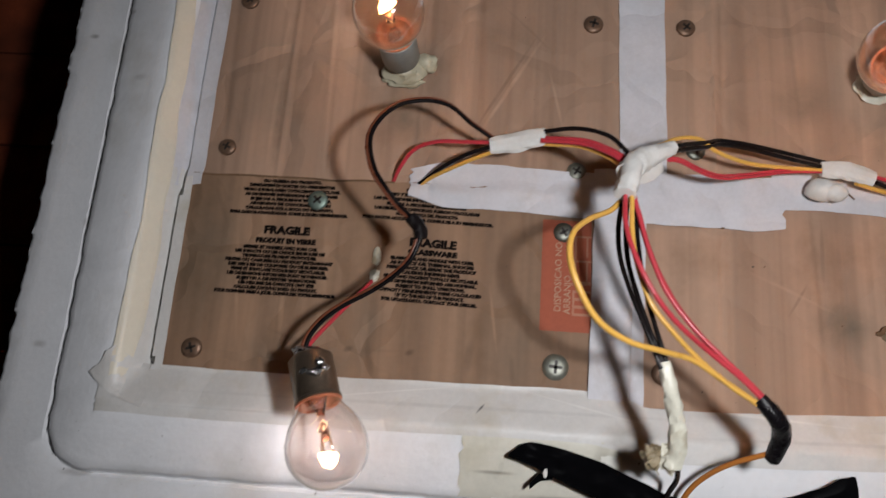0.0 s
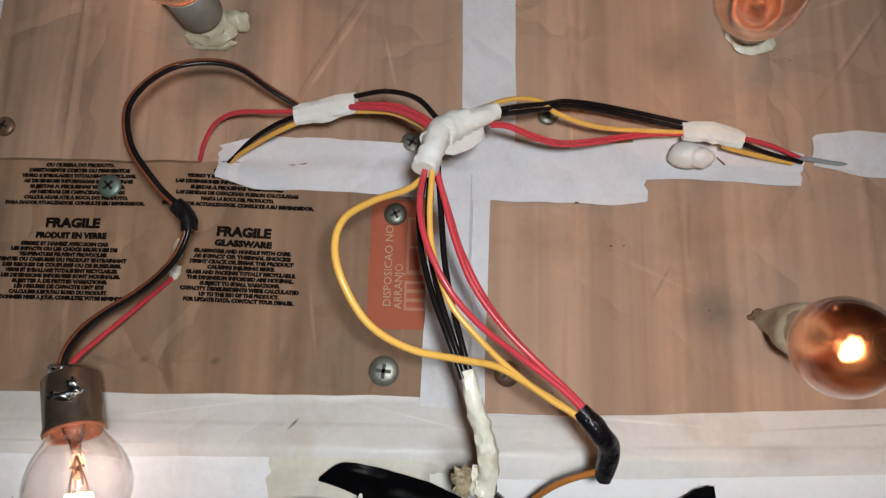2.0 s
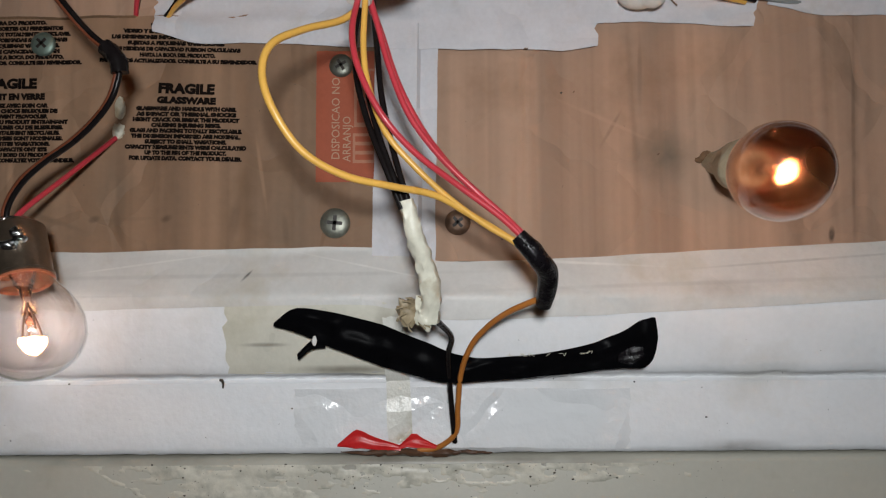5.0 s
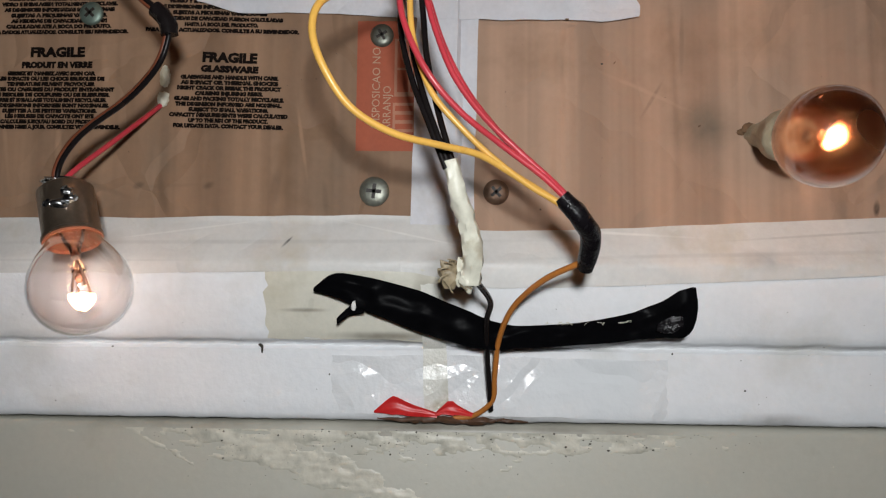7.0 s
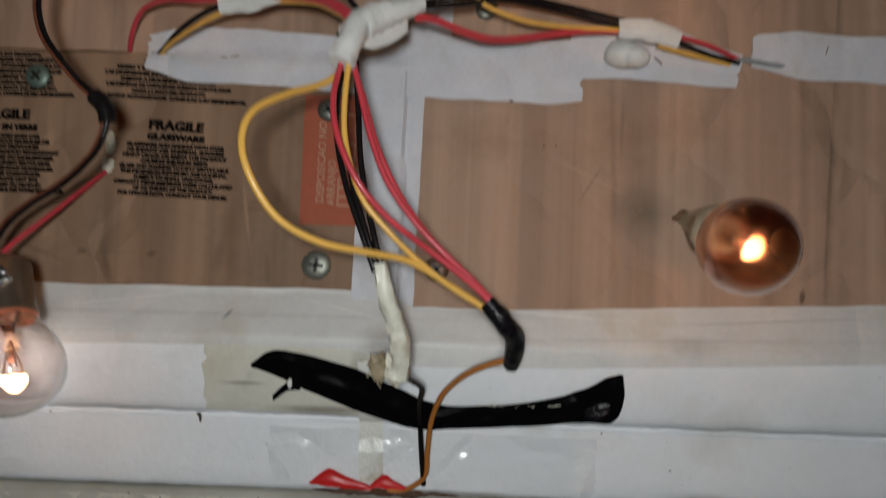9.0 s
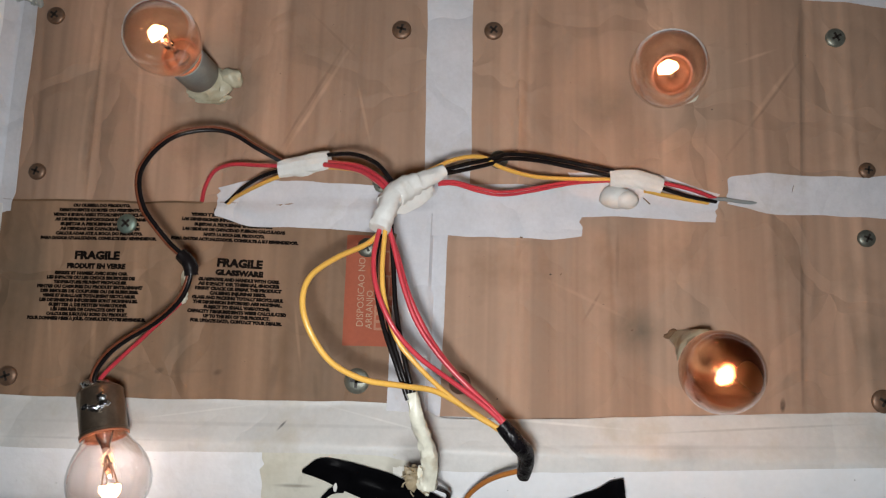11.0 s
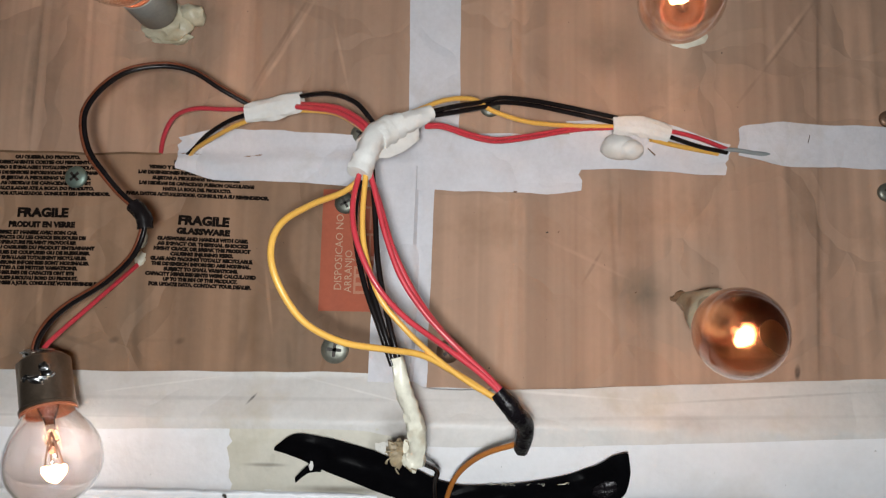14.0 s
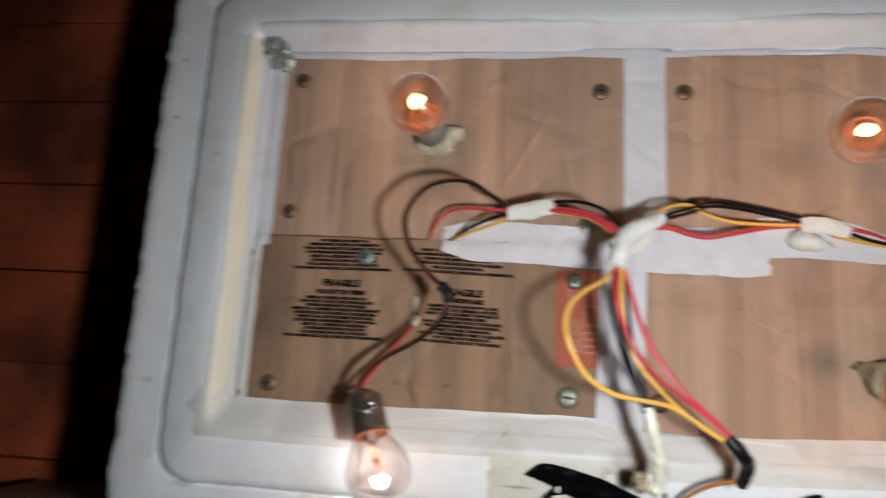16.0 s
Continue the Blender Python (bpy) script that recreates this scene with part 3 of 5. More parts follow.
def rounded_ring(inset, n=170):
    x0, x1, z0, z1 = LID
    x0, x1, z0, z1 = x0 + inset, x1 - inset, z0 + inset, z1 - inset
    r = max(3.0, 20 - inset * 0.28) if inset < 24 else max(2.0, 17 - (inset - 24) * 0.5)
    pts = []
    corners = [(x1 - r, z0 + r, -90), (x1 - r, z1 - r, 0), (x0 + r, z1 - r, 90), (x0 + r, z0 + r, 180)]
    for c, (cx, cz, a0) in enumerate(corners):
        for k in range(9):
            a = radians(a0 + 90 * k / 8)
            pts.append((cx + r * math.cos(a), cz + r * math.sin(a)))
        nx, nz, na = corners[(c + 1) % 4]
        ex, ez = pts[-1]
        sx, sz = nx + r * math.cos(radians(na)), nz + r * math.sin(radians(na))
        for k in range(1, n):
            pts.append((ex + (sx - ex) * k / n, ez + (sz - ez) * k / n))
    return pts


def foam_ring_bm(first, last, close=False):
    """The part of the moulded foam between two steps of the profile."""
    bm = bmesh.new()
    rings = []
    for inset, y in PROFILE[first:last + 1]:
        ring = []
        for x, z in rounded_ring(inset):
            wob = noise.noise(Vector((x * 0.11, z * 0.11, 4))) * 0.5 + noise.noise(Vector((x * 0.33, z * 0.33, 8))) * 0.45
            k = (0.5 if z < 8 else 2.4) if inset < 1 else (1.0 if 23 < inset < 29 else 0.4)
            ring.append(bm.verts.new(((x + wob * k) * MM, (y + wob * (0.5 if inset > 1 else 0)) * MM, (z + wob * k) * MM)))
        rings.append(ring)
    for a, b in zip(rings, rings[1:]):
        for i in range(len(a)):
            j = (i + 1) % len(a)
            bm.faces.new((a[i], a[j], b[j], b[i]))
    if close:
        bm.faces.new(rings[-1])
    return bm


cover = thing("polystyrene_cover", "white polystyrene icebox cover standing open, lined with cardboard", "box cover")
part("outer_flange", foam_ring_bm(0, 7), FOAM, cover, "flat white foam flange with a bumpy broken edge")
part("raised_rim", foam_ring_bm(7, 15), FOAM, cover, "raised white foam rim")
part("recess", foam_ring_bm(15, len(PROFILE) - 1, True), FOAM, cover, "foam recess behind the cardboard")
bm = box_bm(LID[0] + 4, LID[1] - 4, 20, 24, LID[2] + 4, LID[3] - 4, 0)
part("back", bm, FOAM, cover, smooth=False)

# ---- cardboard lining ----
upper_left = thing("cardboard_panel", "plain brown creased cardboard sheet screwed into the foam lid", "cardboard", group="cardboard lining")
part("sheet", panel(-151, 27, 128, 238, 0, 2.2, 220, 60, seed=1), CARD, upper_left)
right = thing("cardboard_panel", "large brown creased cardboard sheet screwed into the foam lid", "cardboard", group="cardboard lining")
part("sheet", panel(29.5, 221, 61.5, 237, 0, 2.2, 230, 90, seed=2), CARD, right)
label_card = thing("label_panel", "brown carton piece printed with fragile glassware warnings", "cardboard", group="cardboard lining")
part("sheet", panel(-150.5, 27.5, 62.5, 143.0, -1.6, 1.5, 220, 50, seed=3), CARD_LABEL, label_card)
part("cut_edge", panel(-149, -66, 142.6, 143.4, -1.75, 1.2, 60, 1, seed=5), CARD_EDGE, label_card, "dark cut edge of the carton")
LF = -1.6


def flat_print(name, x0, x1, z0, z1, mat, parent, lift=0.2, nx=6, nz=6, front=LF):
    bm = bmesh.new()
    g = [[bm.verts.new(((x0 + (x1 - x0) * i / nx) * MM, (front - lift + card_y(x0 + (x1 - x0) * i / nx, z0 + (z1 - z0) * j / nz)) * MM,
                        (z0 + (z1 - z0) * j / nz) * MM)) for i in range(nx + 1)] for j in range(nz + 1)]
    for j in range(nz):
        for i in range(nx):
            bm.faces.new((g[j][i], g[j][i + 1], g[j + 1][i + 1], g[j + 1][i]))
    return part(name, bm, mat, parent)


def print_text(words, cx, z, width, height, mat, parent, tilt=0.0, bold=0.0, name="printed_line", front=LF, lift=0.3):
    """A printed line centred at cx with its foot at z (mm), of given width and letter height, lying on the card."""
    cu = bpy.data.curves.new("line", "FONT")
    cu.body, cu.align_x, cu.offset, cu.resolution_u = words, "CENTER", bold, 2
    tmp = bpy.data.objects.new("line", cu)
    scene.collection.objects.link(tmp)
    me = bpy.data.meshes.new_from_object(tmp.evaluated_get(bpy.context.evaluated_depsgraph_get()))
    bpy.data.objects.remove(tmp)
    xs = [v.co.x for v in me.vertices]
    ys = [v.co.y for v in me.vertices]
    w, h = max(xs) - min(xs), max(max(ys), 0.01)
    mid = (max(xs) + min(xs)) / 2
    c, s = math.cos(radians(tilt)), math.sin(radians(tilt))
    for v in me.vertices:
        a, b = (v.co.x - mid) / w * width, v.co.y / h * height
        x, zz = cx + a * c - b * s, z + a * s + b * c
        v.co = Vector((x * MM, (front - lift + card_y(x, zz)) * MM, zz * MM))
    me.materials.append(mat)
    ob = new(name, me)
    ob.parent = parent
    return ob


flat_print("red_block", -6.4, 12.5, 87.4, 131.0, RED_INK, label_card, nx=12, nz=16)


def print_block(lines, cx, top, pitch, parent, tilt, slope_x=0.0):
    for i, (words, width, height, bold) in enumerate(lines):
        print_text(words, cx + slope_x * i, top - pitch * i, width, height, INK, parent, tilt, bold)


B = 0.11
print_block([("OU QUEBRA DO PRODUTO,", 24, 1.32, B), ("DIRETAMENTE CORTES OU FERIMENTOS", 35, 1.32, B),
             ("VIDRO E EMBALAGEM TOTALMENTE RECICLAVEL", 40, 1.32, B), ("AS DIMENSOES INFORMADAS SAO NOMINAIS", 38, 1.32, B),
             ("SUJEITAS A PEQUENAS VARIACOES.", 33, 1.32, B), ("AS MEDIDAS DE CAPACIDADE FORAM", 33, 1.32, B),
             ("CALCULADAS ATE A BOCA DO PRODUTO.", 36, 1.32, B), ("PARA DADOS ATUALIZADOS, CONSULTE SEU REVENDEDOR.", 48, 1.32, B)],
            -107.5, 140.6, 1.93, label_card, 0.3)
print_text("FRAGILE", -107.3, 119.2, 18.5, 3.3, INK, label_card, 0.3, 0.065)
print_text("PRODUIT EN VERRE", -107.3, 115.4, 24.0, 2.1, INK, label_card, 0.3, 0.085)
print_block([("SERREZ ET MANIEZ AVEC SOIN CAR", 30, 1.35, B), ("LES IMPACTS OU LES CHOCS BRUSQUES DE", 36, 1.35, B),
             ("TEMPERATURE PEUVENT PROVOQUER", 30, 1.35, B), ("FENTES OU CASSURES DU PRODUIT ENTRAINANT", 43, 1.35, B),
             ("DES RISQUES DE COUPURES OU DE BLESSURES.", 40, 1.35, B), ("VERRE ET EMBALLAGE TOTALEMENT RECYCLABLES.", 38, 1.35, B),
             ("LES DIMENSIONS INFORMEES SONT NOMINALES,", 40, 1.35, B), ("SUJETTES A DE PETITES VARIATIONS.", 32, 1.35, B),
             ("LES MESURES DE CAPACITE ONT ETE", 30, 1.35, B), ("CALCULEES JUSQU'AU BORD DU PRODUIT.", 33, 1.35, B),
             ("POUR DONNEES MISES A JOUR, CONSULTEZ VOTRE REVENDEUR.", 48, 1.35, B)],
            -109.0, 112.8, 1.82, label_card, 0.0)
print_block([("DE RIESGOS", 15, 1.32, B), ("VIDRIO Y EMBALAJE TOTALMENTE RECI", 34, 1.32, B), ("LAS DIMENSIONES INFORMADAS SON NOMINALES", 42, 1.32, B),
             ("SUJETAS A PEQUENAS VARIACIONES", 32, 1.32, B), ("LAS MEDIDAS DE CAPACIDAD FUERON CALCULADAS", 42, 1.32, B),
             ("HASTA LA BOCA DEL PRODUCTO.", 25, 1.32, B), ("PARA DATOS ACTUALIZADOS, CONSULTE A SU REVENDEDOR.", 52, 1.32, B)],
            -53.5, 139.2, 2.0, label_card, -1.6, 0.3)
print_text("FRAGILE", -48.8, 117.0, 18.5, 3.3, INK, label_card, -2.2, 0.065)
print_text("GLASSWARE", -48.8, 113.6, 19.5, 2.2, INK, label_card, -2.2, 0.085)
print_block([("GLASSWARE AND HANDLE WITH CARE,", 33, 1.35, B), ("AS IMPACT OR THERMAL SHOCKS", 33, 1.35, B), ("MIGHT CRACK OR BREAK THE PRODUCT", 35, 1.35, B),
             ("CAUSING INJURING RISKS.", 23, 1.35, B), ("GLASS AND PACKING TOTALLY RECYCLABLE.", 37, 1.35, B),
             ("THE DIMENSION INFORMED ARE NOMINAL,", 36, 1.35, B), ("SUBJECT TO SMALL VARIATIONS.", 27, 1.35, B),
             ("CAPACITY MEASUREMENTS WERE CALCULATED", 40, 1.35, B), ("UP TO THE RIM OF THE PRODUCT.", 27, 1.35, B),
             ("FOR UPDATE DATA, CONTACT YOUR DEALER.", 37, 1.35, B)],
            -48.8, 111.2, 1.82, label_card, -1.6)


def upright_text(words, x, zmid, length, height, mat, parent):
    """A line that runs upwards."""
    ob = print_text(words, 0, 0, length, height, mat, parent, name="printed_line")
    for v in ob.data.vertices:
        a, b = v.co.x / MM, v.co.z / MM
        xx, zz = x - b, zmid + a
        v.co = Vector((xx * MM, (LF - 0.45 + card_y(xx, zz)) * MM, zz * MM))
    return ob


upright_text("DISPOSICAO NO", 1.3, 108.5, 27, 2.6, PALE_INK, label_card)
upright_text("ARRANJO", 4.9, 101.5, 15, 2.6, PALE_INK, label_card)


# pale printed frame and a small pale panel with three unreadable lines
for x0, x1, z0, z1 in ((6.0, 6.9, 105.5, 125), (6.9, 13, 124.2, 125), (6.9, 13, 105.5, 107), (6.9, 13, 114.4, 115.2), (10.6, 11.3, 107, 114.4), (10.6, 11.3, 116.5, 124.2)):
    flat_print("pale_frame_bar", x0, x1, z0, z1, FADED_INK, label_card, lift=0.35, nx=4, nz=4)
flat_print("pale_panel", 5.6, 13, 93.6, 103.4, FADED_INK, label_card, lift=0.35)
for k in range(3):
    flat_print("unreadable_line", 6.4, 12.2, 94.6 + 3.0 * k, 96.4 + 3.0 * k, RED_INK, label_card, lift=0.5, nx=4, nz=2)


# ---- tape strips ----
def lid_inset(x, z):
    return min(x - LID[0], LID[1] - x, z - LID[2], LID[3] - z)


def surface_y(x, z):
    """Front of whatever lies bare at a spot of the lid: foam or cardboard."""
    d = lid_inset(x, z)
    foam = lid_y(d)
    if x > -153 and x < 223.5 and z > 59.5 and z < 240:
        return min(foam, card_y(x, z) + (LF if x < 27.5 and z < 143 else 0))
    return foam


def strip(name, line, width, mat, parent=None, lift=0.5, seed=0.0, ragged=0.5, step=3.0, across=8, label="", wrinkle=0.25, taut=False):
    """A strip of tape laid along a line of (x, z) in mm, hugging the surface; width a number or function of 0..1."""
    pts = spline([(x, 0, z) for x, z in line], step)
    bm = bmesh.new()
    top, low = [], []
    for i, q in enumerate(pts):
        d = (pts[min(i + 1, len(pts) - 1)] - pts[max(i - 1, 0)]).normalized()
        s = Vector((-d.z, 0, d.x))
        u = i / (len(pts) - 1)
        w = width(u) if callable(width) else width
        ra, rb = [], []
        for k in range(across + 1):
            v = k / across - 0.5
            e = ragged * noise.noise(Vector((i * 0.23, seed * 3.1, 20 * (v > 0)))) if k in (0, across) else 0
            x, z = q.x + s.x * (v * w + e), q.z + s.z * (v * w + e)
            if i in (0, len(pts) - 1):
                x += d.x * ragged * 2.2 * noise.noise(Vector((k * 0.8, seed, i)))
                z += d.z * ragged * 2.2 * noise.noise(Vector((k * 0.8, seed, i)))
            y = surface_y(x, z)
            if taut and 50.5 < z < 66:
                y = min(y, -9.5 + 7.6 * (z - 50.5) / 13.5)
            y += -lift - wrinkle * noise.noise(Vector((x * 0.22, z * 0.22, seed)))
            ra.append(bm.verts.new((x * MM, y * MM, z * MM)))
            rb.append(bm.verts.new((x * MM, (y + 0.18) * MM, z * MM)))
        top.append(ra)
        low.append(rb)
    for g in (top, low):
        for a, c in zip(g, g[1:]):
            for k in range(across):
                bm.faces.new((a[k], a[k + 1], c[k + 1], c[k]))
    n = len(pts) - 1
    for k in range(across):
        bm.faces.new((top[0][k], low[0][k], low[0][k + 1], top[0][k + 1]))
        bm.faces.new((top[n][k], top[n][k + 1], low[n][k + 1], low[n][k]))
    for i in range(n):
        bm.faces.new((top[i][0], top[i + 1][0], low[i + 1][0], low[i][0]))
        bm.faces.new((top[i][across], low[i][across], low[i + 1][across], top[i + 1][across]))
    ob = part(name, bm, mat, parent)
    if not parent:
        tagged(ob, label, "tape", "tape strips on the lid")
    return ob


strip("tape_strip", [(-168, 56), (-100, 55.6), (0, 57.0), (22, 55.5), (42, 52.0), (130, 55.6), (190, 58.6), (231, 60)], 18.5, TAPE_EDGE, seed=1, lift=0.7, taut=True, label="yellowed paper tape sealing cardboard to the foam rim", across=16, step=4)
strip("tape_strip", [(-154.5, 52), (-154.3, 100), (-154.5, 145)], 11.5, TAPE_EDGE, seed=2, lift=0.75, label="greyish paper tape beside the printed carton piece", across=8, step=4)
strip("tape_strip", [(-151.5, 138), (-152, 190), (-151.5, 246)], 12.5, TAPE, seed=3, lift=0.6, label="greyish paper tape along the cardboard edge", across=8, step=4)
strip("tape_strip", [(-161.5, 60), (-160.5, 140), (-162, 244)], 6.0, TAPE_CREAM, seed=4, lift=1.0, ragged=1.0, label="cream tape folded over the inner foam rim", across=6, step=4)
strip("tape_strip", [(-158, 244), (-60, 243.5), (40, 242.5), (120, 244.5), (175, 241), (232, 233)], lambda u: 14.5 + 2 * math.sin(u * 9), TAPE, seed=5, lift=1.1, label="paper tape sealing the cardboard top edge", across=10, step=4, ragged=1.2)
strip("tape_strip", [(223.5, 60), (224.5, 150), (222, 240)], lambda u: 14 + 2 * math.sin(u * 7), TAPE_EDGE, seed=6, lift=0.6, label="crumpled paper tape on the cardboard side edge", across=8, step=4, ragged=1.0)
strip("tape_strip", [(32.0, 244), (32.4, 200), (32.8, 150)], 18.8, TAPE, seed=7, lift=0.8, label="white paper tape over the cardboard seam", across=8)
strip("tape_strip", [(23.5, 140), (22.8, 100), (21.9, 61)], 20.4, TAPE, seed=8, lift=1.7, label="white paper tape over the lower cardboard seam", across=18)
strip("tape_strip", [(-60, 143.5), (-30, 143), (14, 141.5)], lambda u: 12 + 7.5 * min(1, u * 5), TAPE, seed=9, lift=1.4, label="white paper tape holding a wire end", across=8, ragged=1.0)
strip("tape_strip", [(13, 142.3), (50, 141.8), (86, 142)], lambda u: 21.5 if u < 0.98 else 20.5, TAPE, seed=10, lift=2.0, label="white paper tape across the wire junction", across=10, ragged=0.9)
strip("tape_strip", [(82, 149), (110, 149.2), (139, 144.5)], lambda u: 18 - 8.5 * max(0, u - 0.6) * 2, TAPE, seed=11, lift=1.3, label="white paper tape under the wires", across=8, ragged=0.9)
strip("tape_strip", [(143.5, 152.2), (170, 150.4), (212, 150.0)], lambda u: 11 + 5 * min(1, u * 5), TAPE, seed=12, lift=0.9, label="white paper tape covering a cable end", across=8, ragged=1.2)
strip("tape_patch", [(-33, 39), (-5, 38.5), (22, 38)], 25, TAPE_PATCH, seed=13, lift=0.5, label="yellowed packing tape patch on the foam rim", across=12, ragged=1.2)
strip("tape_patch", [(-13, 12), (40, 11.5), (94, 11)], 19, material("clear_packing_tape", (0.80, 0.81, 0.82), 0.14, spread=0.02, bump=1.0, scale=150, fine=330, coat=1.0, folds=0.5), seed=14, lift=0.4, label="glossy clear packing tape on the foam edge", across=10, ragged=0.8, wrinkle=0.5)
strip("tape_patch", [(-168, 66), (-160, 60), (-148, 56)], 14, TAPE_EDGE, seed=15, lift=1.2, label="loose folded tape corner on the foam rim", across=6, ragged=1.2, wrinkle=0.6)
strip("tape_patch", [(19.5, 44), (20, 30), (20.5, 14), (21, 4)], 7.5, material("thin_clear_tape", (0.74, 0.73, 0.67), 0.2, spread=0.05, scale=120, bump=0.7, folds=0.6, stain=(0.42, 0.38, 0.27), stain_scale=70, stain_from=0.52, stain_amount=0.8), seed=16, lift=0.8, label="narrow yellowed tape strip running down the foam", across=6, wrinkle=0.3)
strip("tape_patch", [(203, 62), (212, 60), (226, 66)], 15, TAPE_CREAM, seed=17, lift=1.8, label="peeling cream tape at the lid corner", across=8, ragged=2.0, wrinkle=1.2)


# ---- small marks on tape and card ----
marks = thing("pen_marks", "small dark nicks on tape and carton", "marks", kind="stuff")
bm = bmesh.new()
for x, z, dx, dz, w in ((-27, 57.5, 2.2, 2.6, 0.5), (167.5, 151.2, 0.5, 2.4, 0.6), (78, 117, 0.4, 0.4, 0.5), (105, 96, 0.5, 0.2, 0.4), (60, 131.5, 3.0, -0.3, 0.5), 
                        (97, 152, 1.6, -2.8, 0.35), (110, 148, 2.5, -2.5, 0.3)):
    y = surface_y(x, z) - (2.6 if z > 140 else 1.2)
    p = [Vector((x - dz * w * 0.1, y, z - w / 2)), Vector((x + dx, y, z + dz - w / 2)), Vector((x + dx + 0.2, y, z + dz + w / 2)), Vector((x, y, z + w / 2))]
    f = [bm.verts.new(q * MM) for q in p]
    r = [bm.verts.new((q + Vector((0, 0.5, 0))) * MM) for q in p]
    bm.faces.new(f)
    bm.faces.new(r[::-1])
    for k in range(4):
        bm.faces.new((f[k], r[k], r[(k + 1) % 4], f[(k + 1) % 4]))
part("nicks", bm, CARD_EDGE, marks, smooth=False)

# ---- screws ----
def screw(x, z, r, mat, label, turn):
    y = surface_y(x, z) - 0.3
    s = thing("screw", label, "screw", (x, y, z), "screws in the cardboard")
    head = lathe([(0.6 * r, 1.2), (r * 0.98, 0.2), (r, -0.4), (r * 0.97, -0.7), (r * 0.84, -1.15), (r * 0.5, -1.5), (0.01, -1.6)][::-1], (0, 0, 0), (0, 1, 0), 28)
    part("head", head, mat, s)
    for k in range(2):
        bm = box_bm(-r * 0.5, r * 0.5, -1.66, -0.8, -r * 0.12, r * 0.12, 0)
        bmesh.ops.rotate(bm, verts=bm.verts[:], cent=(0, 0, 0), matrix=Matrix.Rotation(radians(turn + 90 * k), 3, "Y"))
        part("cross_slot", bm, SLOT, s, smooth=False)
    return s


DARK, BRIGHT = "dark rusty cross-head screw in cardboard", "shiny steel cross-head screw in cardboard"
for x, z, r, m, lab, turn in [
        (-137.2, 155.3, 3.6, DARK_STEEL, DARK, 20), (-138, 72.2, 3.9, DARK_STEEL, DARK, 70), (-137, 224, 3.9, DARK_STEEL, DARK, 35),
        (0, 74, 4.9, STEEL, "large dull steel cross-head screw in cardboard", 5), (39.6, 74.2, 4.2, DARK_STEEL, DARK, 50),
        (6.3, 152, 3.9, STEEL, BRIGHT, 30), (1.7, 126, 3.9, STEEL, BRIGHT, 60), (53.2, 163, 3.8, STEEL, BRIGHT, 80),
        (12, 218.4, 4.1, DARK_STEEL, DARK, 15), (50.3, 218.2, 3.9, DARK_STEEL, DARK, 40), (188.6, 216, 4.0, STEEL, BRIGHT, 62),
        (195.4, 133.6, 3.4, STEEL, BRIGHT, 25), (197.6, 160.8, 3.2, DARK_STEEL, DARK, 10), (197.7, 72, 4.4, DARK_STEEL, DARK, 33),
        (-96.3, 133.8, 4.0, material("green_tarnished_steel", (0.20, 0.26, 0.22), 0.5, 0.7, spread=0.2), "greenish tarnished screw in the printed carton", 45)]:
    screw(x, z, r, m, lab, turn)


